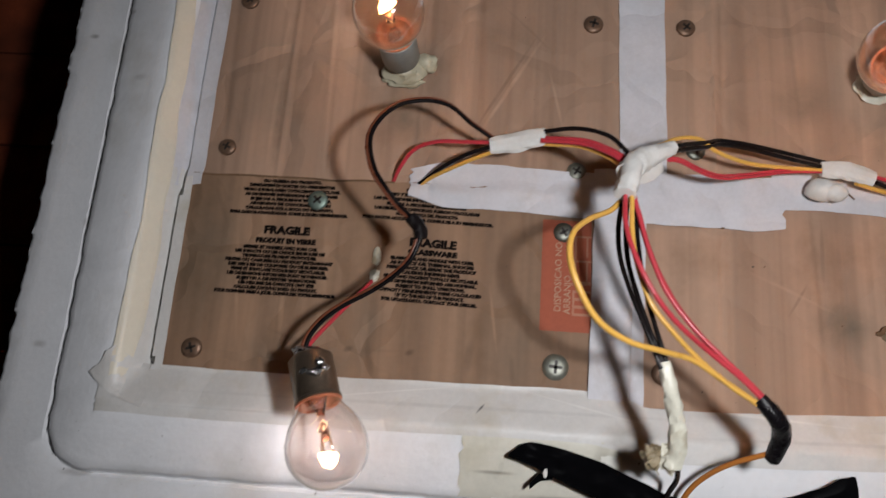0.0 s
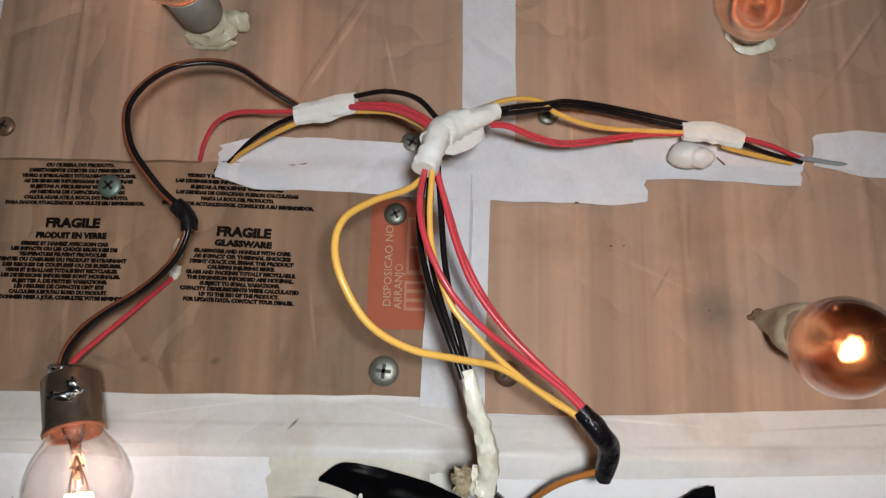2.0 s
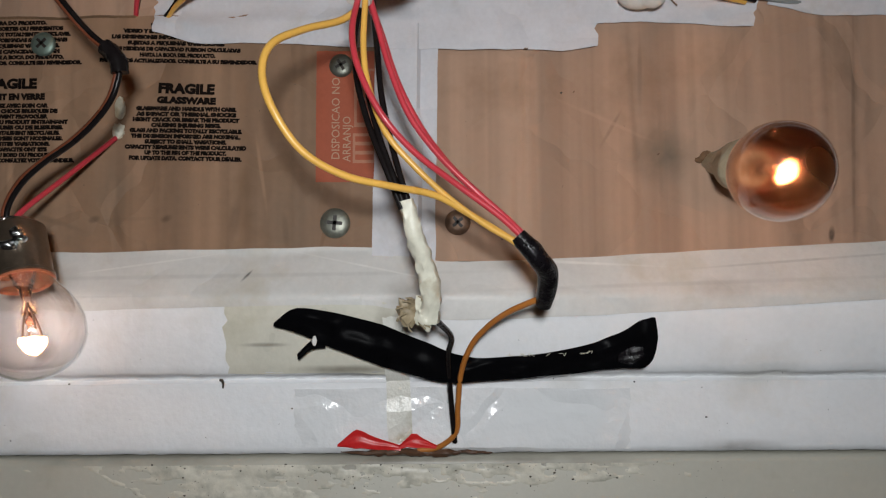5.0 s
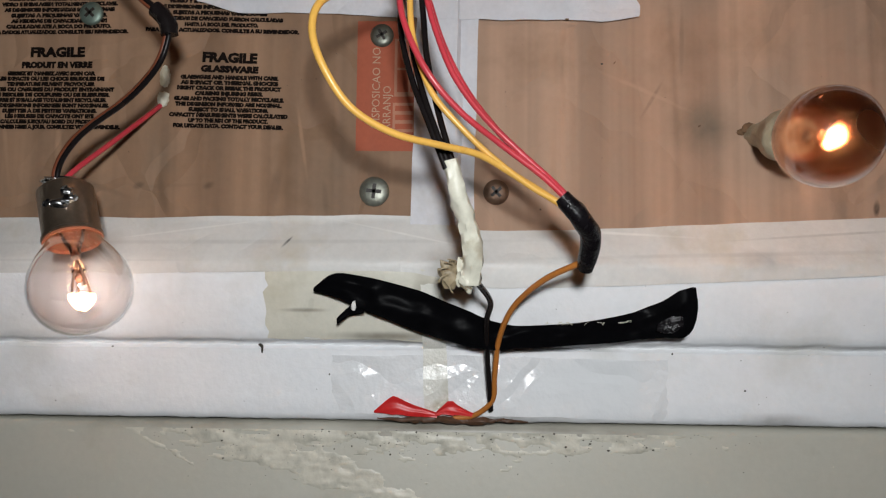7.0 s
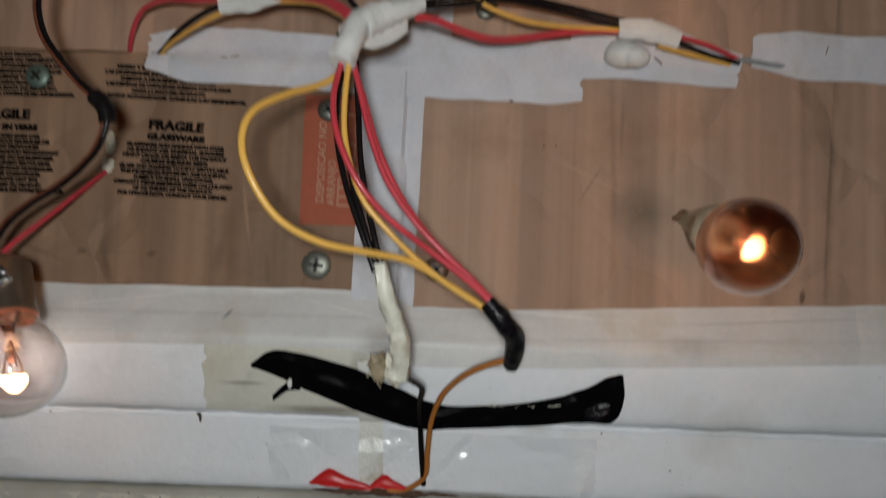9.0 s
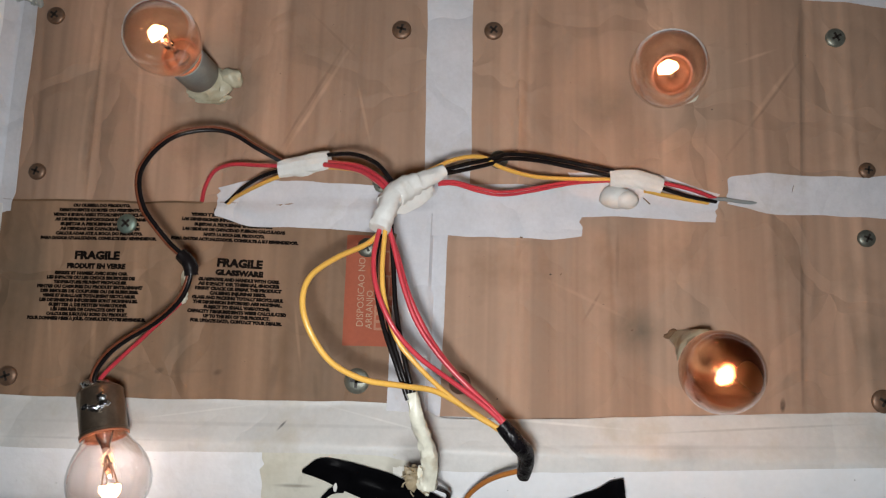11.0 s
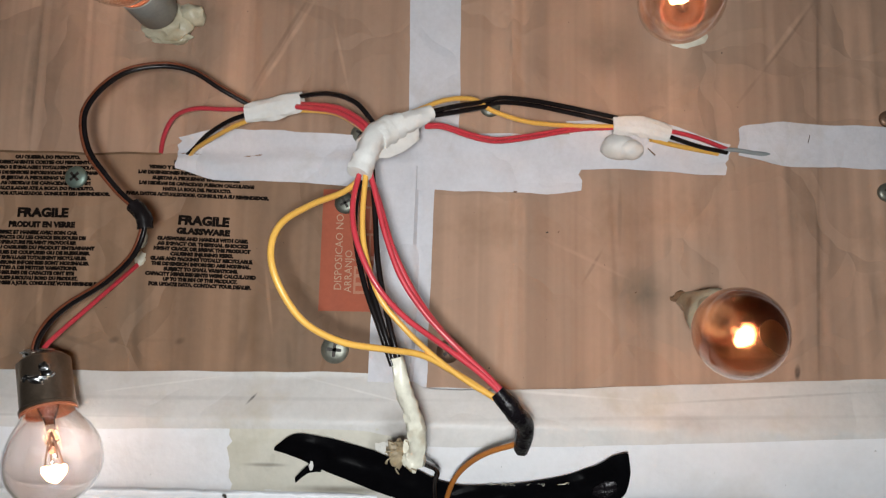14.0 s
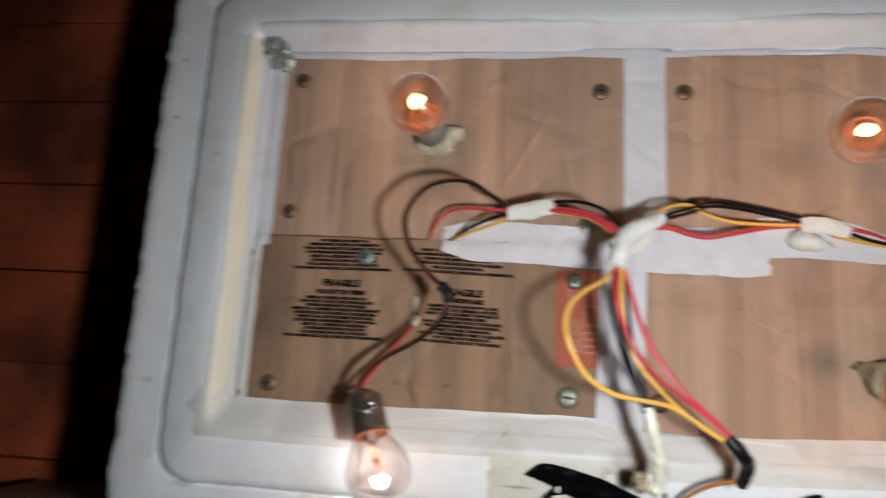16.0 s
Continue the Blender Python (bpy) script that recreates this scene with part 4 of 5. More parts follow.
# ---- bulbs ----
def bulb(base, centre, glass, label, lamp_turn=0.0, metal=None, watts=1.0):
    """A small bayonet filament bulb whose base starts at base and whose glass is centred at centre (mm)."""
    base, centre = Vector(base), Vector(centre)
    ax = (centre - base).normalized()
    d = (centre - base).length
    t = thing("light_bulb", label, "light bulb", (0, 0, 0), "glowing bulbs in the lid")
    neck = d - 15.5
    cap = part("base", lathe([(0.05, neck - 17.6), (4.0, neck - 17.5), (5.2, neck - 17.0), (7.0, neck - 15.5), (7.5, neck - 15), (7.5, neck - 0.8), (7.9, neck - 0.5), (7.9, neck + 0.3), (7.2, neck + 0.6)], base, ax, 32, closed=False), metal or BRASS, t, "dull metal bayonet base")
    part("dark_cement", lathe([(0.05, neck - 4.6), (3.6, neck - 4.8), (5.4, neck - 4.0), (6.3, neck - 2.2), (6.7, neck + 0.3), (6.7, neck + 0.6)], base, ax, 32, closed=False), CEMENT_DARK, cap, "dark hollow inside the base")
    part("cement_ring", lathe([(6.6, neck + 0.5), (7.3, neck + 0.2), (7.75, neck + 0.6), (7.7, neck + 1.2), (7.3, neck + 1.2), (6.8, neck + 0.9)], base, ax, 32, closed=False), NECK_GLOW, cap, "ring where glass meets base, reddened for the filament's glow")
    prof = [(7.0, neck), (7.3, neck + 1.2), (8.6, neck + 3.6), (10.6, neck + 6.6), (12.2, neck + 10), (13.1, neck + 13.5), (13.2, neck + 16.5),
            (12.6, neck + 19.8), (11.0, neck + 23), (8.6, neck + 25.6), (5.4, neck + 27.5), (2.4, neck + 28.3), (0.05, neck + 28.5)]
    line = [(max(0.03, q.x), q.z) for q in spline([(r, 0, h) for r, h in prof], 0.8)]
    inner = [(max(0.03, r * 0.945), neck + 0.4 + (h - neck) * 0.962) for r, h in line[::-1]]
    g = part("glass", lathe(line + inner, base, ax, 48, closed=False), glass, t, "rounded clear glass envelope")
    g.visible_shadow = False
    stem = part("stem", lathe([(3.6, neck - 4.7), (3.2, neck - 1.0), (2.6, neck + 1.5), (1.5, neck + 4), (1.0, neck + 7.5), (1.9, neck + 9.4), (1.9, neck + 10.4), (0.4, neck + 11.2)], base, ax, 20), STEM_GLASS, t, "pinkish glass stem")
    part("bead", blob(base + ax * (neck + 12.4), (1.3, 1.2, 1.3), neck, 0.5, 2), STEM, stem, "small glass bead")
    side = ax.cross(Vector((0.2, 0.1, 1))).normalized()
    side = Matrix.Rotation(lamp_turn, 3, ax) @ side
    cross = ax.cross(side)
    up = base + ax * (neck + 10.5)
    fil = base + ax * (neck + 19.0)
    for k in (-1, 1):
        part("lead", tube([up + side * k * 1.0, up + side * k * 2.0 + ax * 4, fil + side * k * 2.6], 0.3, 6), LEAD, stem)
    part("support", tube([up - ax * 3, up + cross * 1.6 + ax * 2, fil + cross * 1.8 - ax * 0.5], 0.28, 6), LEAD, stem)
    part("support", tube([up - ax * 3, up - cross * 2.2 + ax * 1, fil - cross * 2.6 - ax * 3], 0.28, 6), LEAD, stem)
    pts = [fil + side * (-2.8 + 5.6 * i / 44) - ax * (0.42 * (i / 22 - 1) ** 2 * 4 - 0.8) + (ax * math.cos(i * 1.5) + cross * math.sin(i * 1.5)) * (0.6 + 1.1 * math.sin(math.pi * i / 44)) for i in range(45)]
    part("filament", tube(pts, 0.78, 6, step=0.6), FILAMENT if watts > 0.5 else FILAMENT_DIM, t, "glowing coiled filament")
    lamp = new("bulb_light", bpy.data.lights.new("bulb_light", "POINT"))
    lamp.data.energy, lamp.data.color, lamp.data.shadow_soft_size = BULB_WATTS * watts, WARM, 0.0022
    lamp.location = fil * MM
    return t


bulb((-88.5, -27.5, 78.0), (-74.5, -38.5, 41.5), GLASS, "lit clear bulb hanging on soldered wires, base up", 0.4, None, 0.15)
bulb((126.0, -2.0, 92.5), (123.1, -44.2, 82.2), GLASS_SOOT, "lit smoky brown bulb glued into the cardboard", 1.2, GLUE_SMOKY)
bulb((125.0, -2.0, 194.5), (108.7, -44.2, 183.1), GLASS_PINK, "lit clear bulb glued into the cardboard, pointing outwards", 0.3, PALE_METAL)
bulb((-66.0, -2.0, 192.4), (-68.0, -43.5, 193.4), GLASS_PINK, "lit clear bulb tilted up in a glue collar", 0.9, PALE_METAL)


def glue(label, pieces, mat=GLUE, rough=0.35):
    t = thing("hot_glue", label, "glue", group="glue lumps")
    for i, (c, s) in enumerate(pieces):
        part("lump", blob(c, s, 3.3 * i + c[0] * 0.1, rough), mat, t)
    return t


glue("smoky hot glue lump behind a bulb base", [((121.0, -1.2, 95.0), (2.4, 1.8, 2.0)), ((119.0, -0.6, 94.2), (1.6, 0.8, 1.0))], CARD_EDGE)
tagged(part("glue_collar", tube([(123.0, 0.5, 93.6), (124.4, -8, 91.6), (124.4, -17, 89.2), (124.2, -26.0, 86.9)], lambda u: 3.4 + 5.4 * u if u < 0.86 else 8.15 - 9.0 * (u - 0.86), 18, 1.2, rough=0.2), GLUE_SMOKY), "yellowish glue sleeve round a bulb base", "glue")
glue("pale hot glue collar round a bulb base", [((-66.0, -4.5, 192.4), (9.2, 4.6, 7.2)), ((-57.2, -4.5, 194.8), (4.8, 3.8, 3.6)), ((-64.6, -2.2, 187.0), (7.5, 2.0, 2.4)), ((-73.2, -1.8, 188.2), (2.2, 1.4, 1.2))], material("aged_glue", (0.52, 0.48, 0.35), 0.35, spread=0.18, scale=160, fine=700, bump=0.5, stain=(0.30, 0.24, 0.14), stain_scale=80, stain_from=0.52, stain_amount=0.6))
glue("hot glue ring behind a bulb base", [((125, -2.5, 194.5), (9, 3, 9))])
glue("clear hot glue dab on the printed carton", [((-70.3, -2.0, 112.0), (1.7, 1.2, 3.6)), ((-70.8, -2.0, 104.5), (2.0, 1.2, 2.4))])
glue("bright solder lump on the bulb base", [((-81.5, -38.6, 64.5), (3.0, 1.8, 1.7)), ((-78.5, -38.6, 66.2), (1.9, 1.4, 1.3)), ((-84.6, -38.0, 64.6), (2.0, 1.6, 1.5)), ((-80.0, -38.0, 68.0), (1.6, 1.4, 1.6)), ((-86, -30.5, 71.8), (5.5, 4.5, 1.8))], SOLDER)

# ---- wiring harness ----
harness = thing("wire_harness", "red, yellow and black wires bound with white tape", "wires")


def wire(name, mat, points, r=0.79):
    part(name, tube(points, r, 10, 1.2), mat, harness)


wire("brown_wire", W_BROWN, [(-27.8, -24.0, 154.8), (-36.2, -28.0, 158.8), (-43.8, -34.0, 162.3), (-51.3, -38.0, 162.4), (-60.5, -41.0, 159.4), (-66.3, -44.0, 153.4), (-69.6, -47.0, 145.4), (-69.7, -48.0, 138.6), (-67.5, -48.0, 131.2), (-63.7, -47.0, 125.6), (-57.8, -46.0, 118.9), (-51.6, -46.0, 113.7), (-50.7, -45.0, 110.6), (-52.9, -44.0, 103.4), (-57.7, -42.0, 98.0), (-65.5, -39.0, 92.7), (-75.3, -36.0, 87.5), (-82.4, -34.0, 82.3), (-87.3, -32.0, 75.3), (-87.9, -31.0, 67.0)], 0.74)
wire("black_wire", W_BLACK, [(-27.7, -24.0, 154.1), (-36.0, -28.6, 157.8), (-43.5, -34.5, 161.4), (-51.0, -38.6, 161.4), (-59.9, -41.5, 158.5), (-65.5, -44.6, 152.5), (-68.5, -47.6, 145.0), (-68.5, -48.6, 138.5), (-66.3, -48.6, 131.3), (-62.8, -47.6, 126.0), (-57.1, -46.5, 119.4), (-50.7, -46.5, 114.0), (-49.7, -45.5, 110.5), (-51.8, -44.6, 103.2), (-56.8, -42.6, 97.5), (-64.6, -39.5, 92.1), (-74.4, -36.5, 86.9), (-81.2, -34.5, 81.8), (-86.0, -32.6, 75.2), (-86.6, -31.6, 66.6)], 0.74)
wire("red_wire", W_RED, [(-70.0, -0.5, 104.5), (-71.6, -2.5, 102.0), (-79.8, -14.0, 88.0), (-86.5, -26.0, 75.0), (-86.5, -30.0, 70.0)])
wire("red_wire", W_RED, [(-26.8, -25.0, 152.5), (-37.3, -22.0, 153.4), (-48.8, -18.0, 154.7), (-57.9, -12.0, 153.6), (-63.7, -6.0, 148.5), (-67.6, 1.0, 142.9)])
wire("black_wire", W_BLACK, [(-26.7, -25.0, 151.2), (-35.5, -20.0, 150.1), (-45.7, -12.0, 147.5), (-54.1, -4.0, 143.8), (-59.1, 1.0, 142.1)])
wire("yellow_wire", W_YELLOW, [(-25.8, -25.0, 149.6), (-35.3, -20.0, 147.4), (-45.5, -12.0, 145.3), (-52.8, -5.0, 143.8), (-58.1, 1.0, 141.5)])
wire("black_wire", W_BLACK, [(-10.9, -29.0, 155.7), (0.9, -38.0, 153.6), (10.5, -45.0, 148.4), (17.0, -48.0, 140.7)])
wire("red_wire", W_RED, [(-10.8, -29.0, 153.3), (3.1, -38.0, 149.4), (11.2, -44.0, 144.0), (16.2, -48.0, 139.0)])
wire("red_wire", W_RED, [(-10.4, -31.0, 151.6), (2.9, -39.0, 147.7), (10.8, -45.0, 142.4), (15.3, -48.0, 138.0)], 0.9)
wire("yellow_wire", W_YELLOW, [(-10.8, -28.0, 151.5), (1.8, -34.0, 148.8), (10.1, -40.0, 143.4), (14.8, -44.0, 138.7)])
wire("yellow_wire", W_YELLOW, [(27.6, -42.0, 146.8), (37.1, -34.0, 153.5), (46.2, -28.0, 156.1), (52.7, -24.0, 153.7), (64.3, -20.0, 151.5), (77.1, -17.0, 151.4), (96.3, -14.0, 152.1)])
wire("black_wire", W_BLACK, [(27.7, -42.0, 145.4), (39.1, -34.0, 151.3), (49.4, -26.0, 156.0), (56.1, -20.0, 159.6), (66.8, -17.0, 159.9), (79.5, -15.0, 158.4), (96.3, -14.0, 155.3)])
wire("black_wire", W_BLACK, [(27.7, -42.0, 144.7), (39.1, -34.0, 149.4), (48.4, -27.0, 153.6), (56.0, -21.0, 157.6), (66.8, -17.0, 158.2), (79.5, -15.0, 156.5), (96.3, -14.0, 153.3)])
wire("red_wire", W_RED, [(31.5, -40.0, 142.7), (36.9, -36.0, 143.8), (45.4, -30.0, 142.8), (53.8, -25.0, 142.8), (64.4, -20.0, 145.5), (81.4, -16.0, 149.9), (96.3, -14.0, 151.6)], 0.56)
wire("red_wire", W_RED, [(31.5, -40.0, 143.5), (36.9, -36.0, 144.8), (45.4, -30.0, 144.0), (53.7, -25.0, 144.0), (64.4, -20.0, 146.7), (81.4, -16.0, 150.9), (96.6, -13.0, 152.8)], 0.56)
wire("red_wire", W_RED, [(112.5, -12.0, 152.1), (125.4, -8.0, 150.6), (138.0, -3.0, 148.0)])
wire("black_wire", W_BLACK, [(112.4, -12.0, 150.4), (125.4, -8.0, 147.6), (138.0, -3.0, 146.7)])
wire("yellow_wire", W_YELLOW, [(108.3, -12.0, 148.5), (119.1, -8.0, 147.4), (134.8, -3.0, 146.3)], 0.9)
wire("grey_cable", W_GREY, [(135.2, -3.5, 147.3), (140.2, -3.0, 147.8), (148.3, -1.5, 147.2), (154.4, 0.0, 147.1)])
wire("red_wire", W_RED, [(14.1, -55.0, 125.6), (13.1, -60.0, 114.3), (15.0, -63.0, 104.0), (20.4, -63.0, 92.9), (28.0, -60.0, 84.5), (38.1, -56.0, 77.3), (48.4, -54.0, 69.9), (55.2, -53.0, 63.7)])
wire("red_wire", W_RED, [(16.5, -54.0, 125.9), (18.9, -54.0, 117.2), (21.7, -54.0, 107.0), (26.4, -54.0, 95.3), (33.5, -54.0, 85.3), (42.1, -54.0, 76.6), (50.1, -53.0, 69.6), (56.0, -53.0, 63.7)])
wire("red_wire", W_RED, [(16.0, -52.0, 126.3), (19.6, -52.0, 115.8), (23.5, -52.0, 103.9), (29.4, -52.0, 92.2), (36.8, -53.0, 82.1), (44.5, -53.0, 74.5), (51.0, -53.0, 68.6), (56.0, -53.0, 63.4)], 0.9)
wire("yellow_wire", W_YELLOW, [(15.9, -56.0, 125.4), (15.6, -58.0, 111.3), (16.9, -59.0, 101.2), (20.9, -59.0, 89.9), (27.3, -58.0, 82.1), (35.8, -56.0, 74.3), (46.0, -54.0, 67.0), (54.4, -53.0, 62.7)])
wire("yellow_wire", W_YELLOW, [(15.1, -50.0, 125.8), (9.9, -54.0, 119.5), (2.2, -62.0, 113.9), (-3.6, -70.0, 107.3), (-5.0, -73.0, 99.8), (-2.6, -73.0, 91.5), (3.3, -70.0, 82.7), (12.5, -66.0, 77.7), (23.5, -61.0, 75.9), (33.3, -57.0, 74.3), (43.4, -54.0, 68.9), (53.9, -53.0, 62.5)], 0.9)
wire("black_wire", W_BLACK, [(14.3, -53.0, 126.0), (12.7, -52.0, 115.6), (13.2, -52.0, 105.2), (16.3, -54.0, 93.2), (20.7, -55.0, 81.8), (24.7, -55.0, 71.4)])
wire("black_wire", W_BLACK, [(15.3, -52.0, 126.2), (14.9, -52.0, 113.9), (15.7, -52.0, 103.5), (18.5, -54.0, 91.6), (22.4, -55.0, 80.2), (25.7, -55.0, 71.4)])
wire("black_wire", W_BLACK, [(17.1, -52.0, 126.3), (18.4, -52.0, 112.3), (19.6, -53.0, 100.2), (22.0, -54.0, 88.4), (24.6, -55.0, 78.7), (26.7, -55.0, 71.9)])
wire("thin_black_wire", W_BLACK, [(32.6, -43.0, 44.2), (36.9, -26.0, 38.7), (36.1, -18.0, 32.9), (36.6, -11.0, 23.3), (37.4, -7.0, 12.6), (38.1, -3.0, 4.6)], 0.85)
wire("brown_wire", W_ORANGE, [(60.2, -41.0, 49.5), (52.5, -33.0, 45.7), (47.0, -26.0, 41.2), (42.7, -20.0, 35.5), (39.9, -14.0, 26.9), (39.0, -9.0, 16.3), (38.4, -5.0, 7.9), (32.7, -2.0, 2.7), (26.4, -1.0, 1.7)], 0.85)

part("tape_wrap", tube([(-28.8, -24.5, 151.3), (-20.2, -26.0, 152.4), (-9.0, -29.5, 153.8)], lambda u: 3.2 + 0.7 * math.sin(u * 3.1), 10, 2.5, rough=0.25, flat=0.55), TAPE_WRAP, harness, "white paper tape wrap", smooth=False)
part("tape_wrap", tube([(94.7, -14.0, 152.6), (104.7, -13.5, 152.7), (114.7, -12.0, 150.5)], lambda u: 3.0 + 0.6 * math.sin(u * 3.1), 10, 2.5, rough=0.25, flat=0.55), TAPE_WRAP, harness, "white paper tape wrap", smooth=False)
part("tape_wrap", tube([(13.7, -56.0, 123.9), (15.6, -54.0, 130.2), (18.1, -50.0, 137.3), (24.1, -46.0, 141.5)], lambda u: 3.1 + 0.8 * u, 18, 0.9, rough=0.2), TAPE_WRAP, harness, "thick white tape knot at the junction")
part("tape_wrap", tube([(14.9, -52.0, 132.5), (22.4, -46.0, 140.3), (32.8, -40.0, 147.2)], lambda u: 3.7 - 1.1 * u, 18, 0.9, rough=0.22), TAPE_WRAP, harness, "white tape arm of the junction")
for c, d, r in (((14.4, -55.4, 126.4), (0.35, 0.3, 1.0), 3.45), ((19.6, -49.0, 137.6), (0.9, 0.6, 0.9), 4.0)):
    c, d = Vector(c), Vector(d).normalized()
    part("tape_layer", tube([c - d * 2.6, c - d * 0.5, c + d * 2.6], lambda u, r=r: r * (0.99 + 0.05 * math.sin(9 * u)), 20, 0.8, rough=0.16), TAPE_WRAP, harness, "wound layer of white tape")
part("heat_sleeve", tube([(53.2, -53.0, 64.9), (57.7, -53.0, 59.8), (61.2, -48.0, 55.2), (61.1, -41.0, 47.9)], lambda u: 2.2 + 0.5 * math.sin(u * 3.1), 14, 1.0, rough=0.15), SHRINK, harness, "black insulating sleeve")
part("glued_sleeve", tube([(25.7, -54.5, 73.7), (27.8, -53.5, 65.3), (30.2, -50.0, 58.2), (31.6, -46.5, 50.8), (30.8, -43.0, 44.2)], lambda u: 1.9 + 1.0 * u, 14, 1.0, rough=0.4), GLUE, harness, "wires coated with yellowish glue")
part("glue_lump", blob((25.8, -41, 46.5), (3.0, 2.8, 3.4), 5, 0.8), GLUE_DIRTY, harness, "dirty glue lump")
for k in range(12):
    a = rng.uniform(0, 6.28)
    part("fuzz", tube([(27.5 + 2.6 * math.cos(a), -43.5, 46.0 + 2.6 * math.sin(a)), (27.5 + 4.2 * math.cos(a), -45.0, 46.0 + 3.6 * math.sin(a + 0.2)), (27.5 + rng.uniform(4.4, 6.0) * math.cos(a + 0.3), -44.6, 45.6 + 4.6 * math.sin(a + 0.3))], 0.2, 5, 0.8, rough=0.5), GLUE_DIRTY, harness, "frayed brown glue string")
part("glue_lump", blob((30.3, -43, 46.5), (2.8, 2.6, 4.0), 9, 0.7), GLUE, harness, "yellowish glue lump")
part("wire_tie", tube([(-53.5, -46.5, 116.0), (-50.4, -46.0, 113.0), (-49.6, -45.6, 109.0)], 2.3, 12, 0.8, rough=0.2), W_BLACK, harness, "black tape tie")
glue("white glued knob beside the taped wires", [((98.5, -7, 147.0), (6.5, 4.5, 4.5)), ((102, -9, 145.5), (4.5, 3.5, 3.5))], TAPE_WRAP, 0.12)

# ---- loose black tape, red tape scrap ----


def free_strip(name, line, width, mat, thick=0.35, lean=0.0, curl=0.0):
    """A free ribbon of tape: line in mm, width a function of 0..1 measured up the lid."""
    pts = spline(line, 1.5)
    n = len(pts) - 1
    bm = bmesh.new()
    f, r = [], []
    for i, q in enumerate(pts):
        u = i / n
        w = width(u)
        a, c = [], []
        for k in range(9):
            v = k / 8 - 0.5
            y = q.y + lean * v * w + curl * v * v * w + 0.5 * noise.noise(Vector((q.x * 0.15, v * 3, 2)))
            p = Vector((q.x + v * w * 0.12 * (1 - 2 * u), y, q.z + v * w))
            a.append(bm.verts.new(p * MM))
            c.append(bm.verts.new((p + Vector((0, thick, 0))) * MM))
        f.append(a)
        r.append(c)
    for g in (f, r):
        for a, c in zip(g, g[1:]):
            for k in range(8):
                bm.faces.new((a[k], a[k + 1], c[k + 1], c[k]))
    for i in range(n):
        for k in (0, 8):
            bm.faces.new((f[i][k], f[i + 1][k], r[i + 1][k], r[i][k]))
    for i in (0, n):
        for k in range(8):
            bm.faces.new((f[i][k], f[i][k + 1], r[i][k + 1], r[i][k]))
    return bm


def interp(table):
    def f(u):
        for (a, va), (c, vc) in zip(table, table[1:]):
            if u <= c:
                return va + (vc - va) * (u - a) / (c - a)
        return table[-1][1]
    return f


black = thing("black_tape_piece", "twisted piece of black electrical tape on the foam rim", "tape")
part("ribbon", free_strip("ribbon", [(-16.5, -14.0, 42.0), (-10.0, -15.0, 43.4), (0.9, -14.0, 40.4), (14.4, -13.0, 36.1), (28.0, -13.0, 31.4), (39.9, -13.5, 28.3), (56.9, -13.0, 28.7), (73.9, -13.0, 30.5), (85.5, -14.0, 33.0), (92.2, -16.0, 34.9), (96.3, -17.0, 37.2), (98.2, -17.0, 40.5)], interp([(0, 1.2), (0.05, 7.0), (0.15, 10.5), (0.28, 12.4), (0.42, 10.6), (0.54, 6.8), (0.7, 6.6), (0.84, 8.2), (0.9, 10.5), (0.95, 14.0), (0.98, 11.5), (1, 6)]), BLACK_TAPE, curl=0.03), BLACK_TAPE, black)
part("torn_end", free_strip("torn_end", [(-0.9, -13.0, 36.8), (-5.0, -14.0, 35.9), (-9.0, -15.0, 32.4)], interp([(0, 4), (0.5, 2.6), (1, 1.8)]), BLACK_TAPE), BLACK_TAPE, black)
# a pale lump stands in for the glint on the torn tape
part("white_fleck", blob((-3.9, -15.6, 37.2), (0.7, 0.4, 1.5), 4.4, 0.5, 2), TAPE_WRAP, black, "white glint in the torn end, built as a pale lump")
part("curled_end", free_strip("curled_end", [(86.5, -16.5, 31.5), (90.5, -18.2, 32.5), (93.5, -18.6, 33.6)], interp([(0, 2.0), (0.4, 5.5), (1, 3.0)]), SHRINK), SHRINK, black, "shiny curled end of the tape")
for k in range(14):
    x = rng.uniform(54, 80)
    zt = 32.4 + max(0.0, (x - 70)) * 0.09
    part("lint", tube([(x, -13.6, zt - 0.4), (x + rng.uniform(-1, 1), -14.2, zt + rng.uniform(-0.2, 0.5)), (x + rng.uniform(-2, 2), -14.0, zt + rng.uniform(-0.5, 0.5))], rng.uniform(0.06, 0.13), 5, 0.5), GLUE, black, "pale lint stuck to the tape edge")
grime = thing("grime_line", "brown grime in the joint under the wires", "dirt", kind="stuff")
part("crust", tube([(2, -0.6, 1.2), (12, -0.9, 0.9), (22, -1.0, 1.3), (33, -1.2, 0.8), (42, -1.0, 1.1), (50, -0.5, 0.6)], lambda u: 0.2 + 0.9 * math.sin(math.pi * u), 8, 0.8, rough=0.9), material("brown_grime", (0.09, 0.045, 0.025), 0.5, spread=0.4), grime)
part("tape_flap", free_strip("tape_flap", [(17.0, -53.0, 132.5), (20.5, -49.5, 135.0), (24.5, -45.5, 137.8), (29.5, -41.0, 141.0)], interp([(0, 6.0), (0.35, 10.5), (0.7, 9.5), (1, 5.0)]), TAPE_WRAP, lean=0.15, curl=0.06), TAPE_WRAP, harness, "crinkled white tape flap in the crook of the junction")
red = thing("red_tape_scrap", "torn scrap of red tape under clear packing tape", "tape")
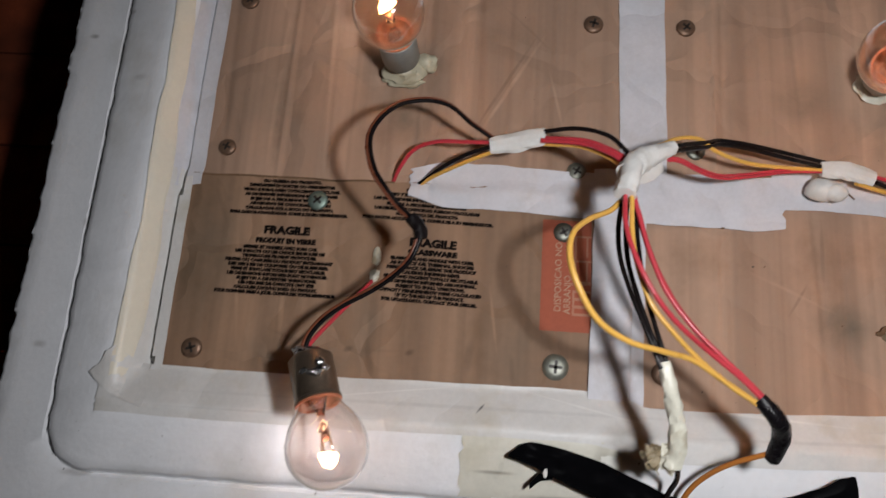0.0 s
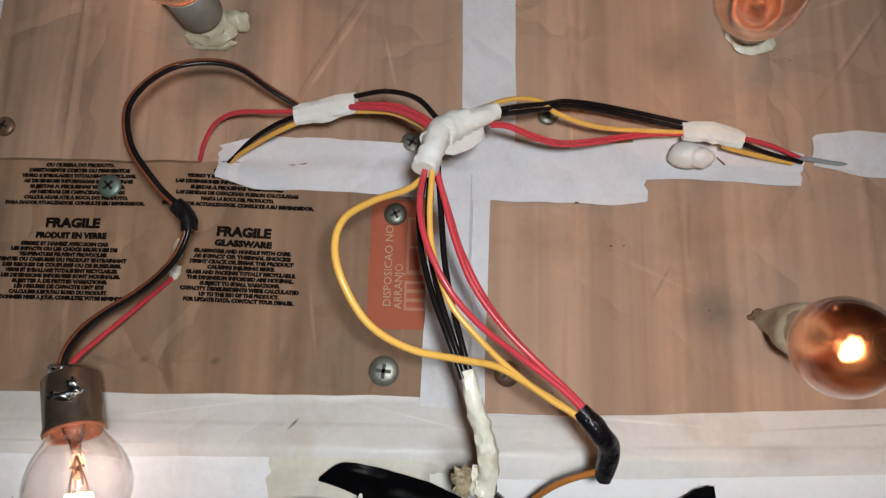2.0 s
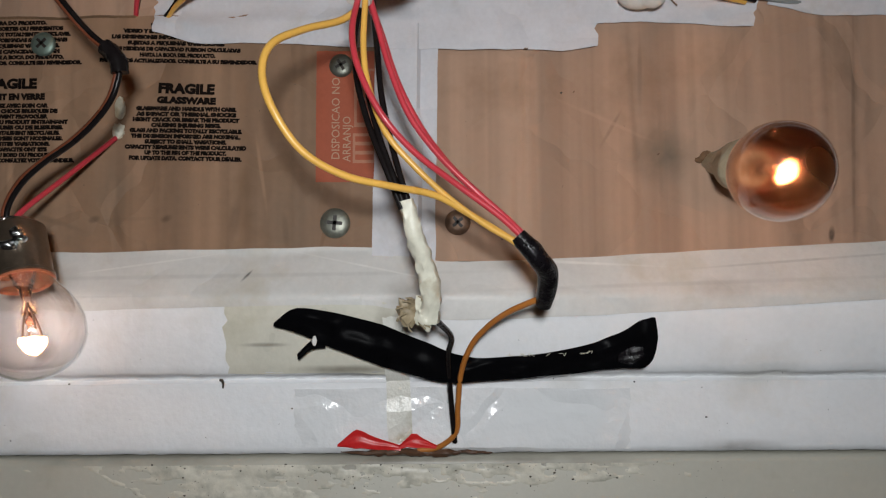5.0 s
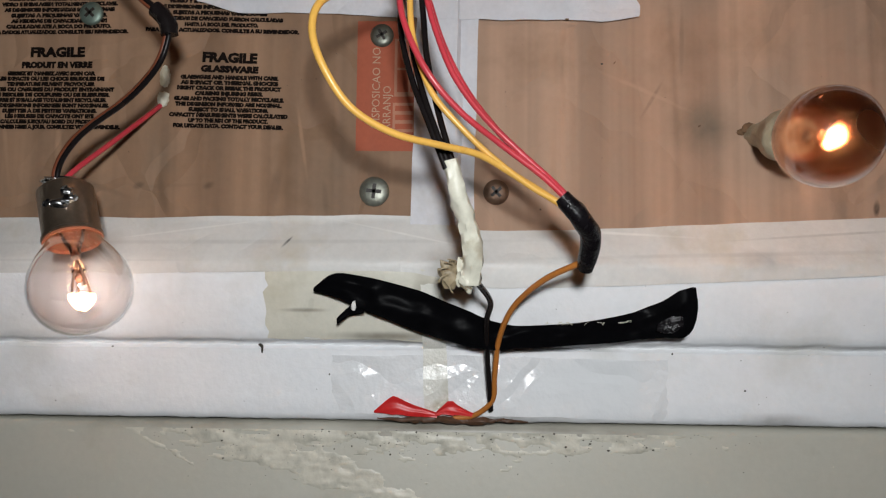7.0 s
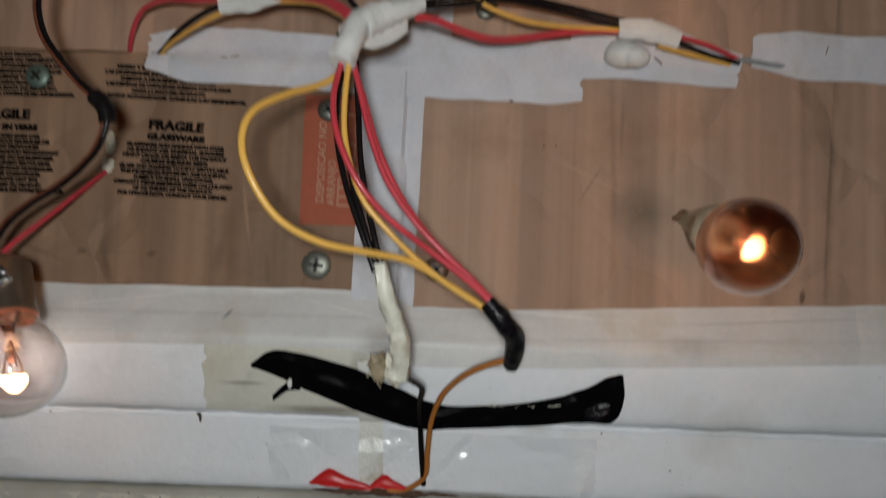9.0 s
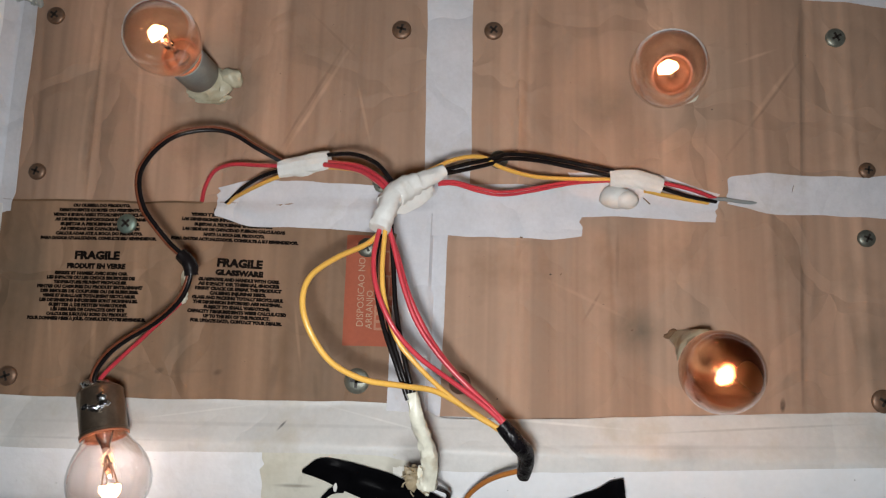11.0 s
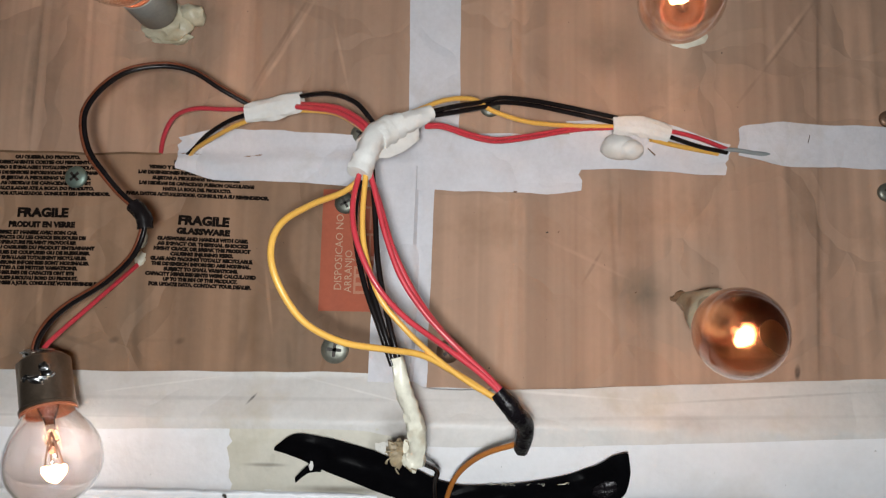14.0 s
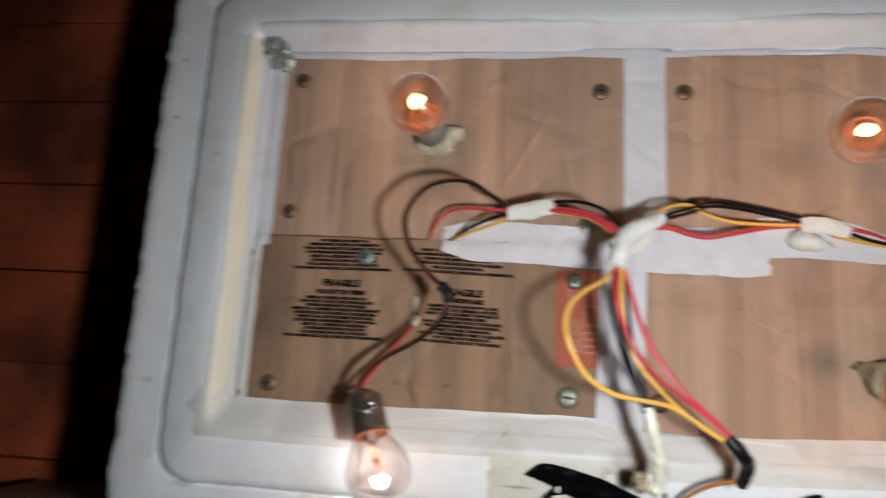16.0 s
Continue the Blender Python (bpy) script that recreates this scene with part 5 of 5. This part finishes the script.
part("scrap", free_strip("scrap", [(1, -1.6, 3.4), (7, -2.6, 5.6), (13, -2.6, 4.2), (21, -2.6, 2.8)], interp([(0, 0.6), (0.3, 6.0), (0.6, 4.0), (1, 1.6)]), RED_TAPE), RED_TAPE, red)
part("scrap", free_strip("scrap", [(20.5, -3.0, 3.0), (24.5, -3.4, 5.2), (28, -3.2, 4.4), (33, -2.6, 2.8)], interp([(0, 1.2), (0.3, 3.4), (0.45, 5.2), (0.6, 3.0), (1, 1.0)]), RED_TAPE), RED_TAPE, red)
foil = thing("foil_scrap", "crumpled greyish foil and tape in the lid corner", "foil")
part("lump", blob((-152, -3, 240.5), (6.5, 3.5, 9), 2.2, 0.7, 4), FOIL, foil)
part("lump", blob((-146, -3, 233), (3.2, 2.6, 5), 7.7, 0.8, 4), FOIL, foil)

# ---- box below the lid ----
body = thing("foam_box", "beige coated box body below the open lid, scuffed", "box")
bm = box_bm(-330, 400, 2.5, 110, -330, -1.0, 2.5, 3)
part("box_side", bm, BOX, body)


def smear_depth(x, z):
    """How far the old paint stands out of the box front: a rough band under the edge and a wedge that runs down to one side."""
    lump = noise.fractal(Vector((x * 0.10, z * 0.28, 2.0)), 0.9, 2.0, 4)
    band = 1.0 - (-z - 2.0) / (8.5 + 4.0 * noise.noise(Vector((x * 0.035, 0, 5)))) - max(0.0, abs(x - 18) - 62) / 45
    u = min(1.0, max(0.0, (x + 62) / 80))
    off = abs(z - (-3.5 - 23.5 * u ** 1.25)) / (2.0 + 4.2 * math.sin(math.pi * min(1.0, 0.12 + 0.9 * u)))
    wedge = (1.15 - off) if -64 < x < 22 else -1.0
    scrape = 0.55 - abs(z + 5 + (x + 78) * 0.5) / 1.6 if -84 < x < -58 else -1.0
    return 0.42 * max(band, wedge, scrape, -1.0) + 0.55 * lump - 0.07


bm = bmesh.new()
grid = []
for j in range(52):
    row = []
    for i in range(300):
        x, z = -110 + i * 0.94, -3.4 - j * 0.58
        h = smear_depth(x, z)
        row.append(bm.verts.new(Vector((x, 2.5 - 0.9 * h if h > 0 else 2.9, z)) * MM))
    grid.append(row)
for a, c in zip(grid, grid[1:]):
    for k in range(299):
        if min(v.co.y for v in (a[k], a[k + 1], c[k], c[k + 1])) < 0.00252:
            bm.faces.new((a[k], a[k + 1], c[k + 1], c[k]))
bmesh.ops.delete(bm, geom=[v for v in bm.verts if not v.link_faces], context="VERTS")
part("paint_smear", bm, PAINT, body, "rough cream paint smear below the edge")

# ---- specks of dirt ----
specks = thing("dirt_specks", "small dark specks on foam and box", "dirt", kind="stuff")
bm = bmesh.new()
for i in range(370):
    if i >= 300:
        x, z = (rng.uniform(-145, 215), rng.uniform(64, 232))
        y = surface_y(x, z) - 0.1
    elif i < 230:
        x, z = rng.uniform(-75, 125) if i % 3 else rng.gauss(10, 28), -abs(rng.gauss(2, 5.5)) - 3
        y = 2.45 - 0.9 * max(0.0, smear_depth(x, z))
    else:
        x, z = rng.uniform(-205, 200), rng.uniform(3, 46)
        y = surface_y(x, z) - 0.3
    r = rng.uniform(0.07, 0.16) if i % 7 else rng.uniform(0.2, 0.34)
    c = bmesh.ops.create_icosphere(bm, subdivisions=1, radius=r * MM)
    bmesh.ops.scale(bm, verts=c["verts"], vec=(rng.uniform(0.7, 1.8), 0.4, 1))
    bmesh.ops.translate(bm, verts=c["verts"], vec=vec((x, y, z)))
part("specks", bm, DIRT, specks)
bm = tube([(-36.0, -2, 24.2), (-35.0, -2.8, 23.4), (-35.4, -2, 21.6)], lambda u: 0.55 - 0.35 * u, 7, 0.5, rough=0.9)
tagged(part("dirt_crumb", bm, DIRT), "dark crumb stuck in the foam step", "dirt")

# ---- plank wall behind, dark room round about ----
backing = thing("wall_back", "dark reddish wooden plank wall behind the lid", "wall", kind="structure")
part("backing_board", box_bm(-900, 900, 166, 190, -540, 900, 0), PLANK, backing, smooth=False)
z = -540
while z < 900:
    bm = box_bm(-900, 900, 150, 165, z + 1.0, z + 67.4, 0.5, 1)
    part("plank", bm, PLANK, backing, smooth=False)
    z += 68
for name, q in (("floor", (-900, 900, -1100, 150, -560, -540)), ("ceiling", (-900, 900, -1100, 150, 900, 920)),
                ("wall_left", (-920, -900, -1100, 150, -540, 900)), ("wall_right", (900, 920, -1100, 150, -540, 900)),
                ("wall_front", (-900, 900, -1120, -1100, -540, 900))):
    tagged(part(name, box_bm(*q, 0), ROOM, smooth=False), "plain dim room surface in the dark", "room", kind="structure")
bm = box_bm(-340, 410, -20, 130, -540, -331, 4)
tagged(part("table", bm, PLANK, smooth=False), "dark wooden support under the box", "table")
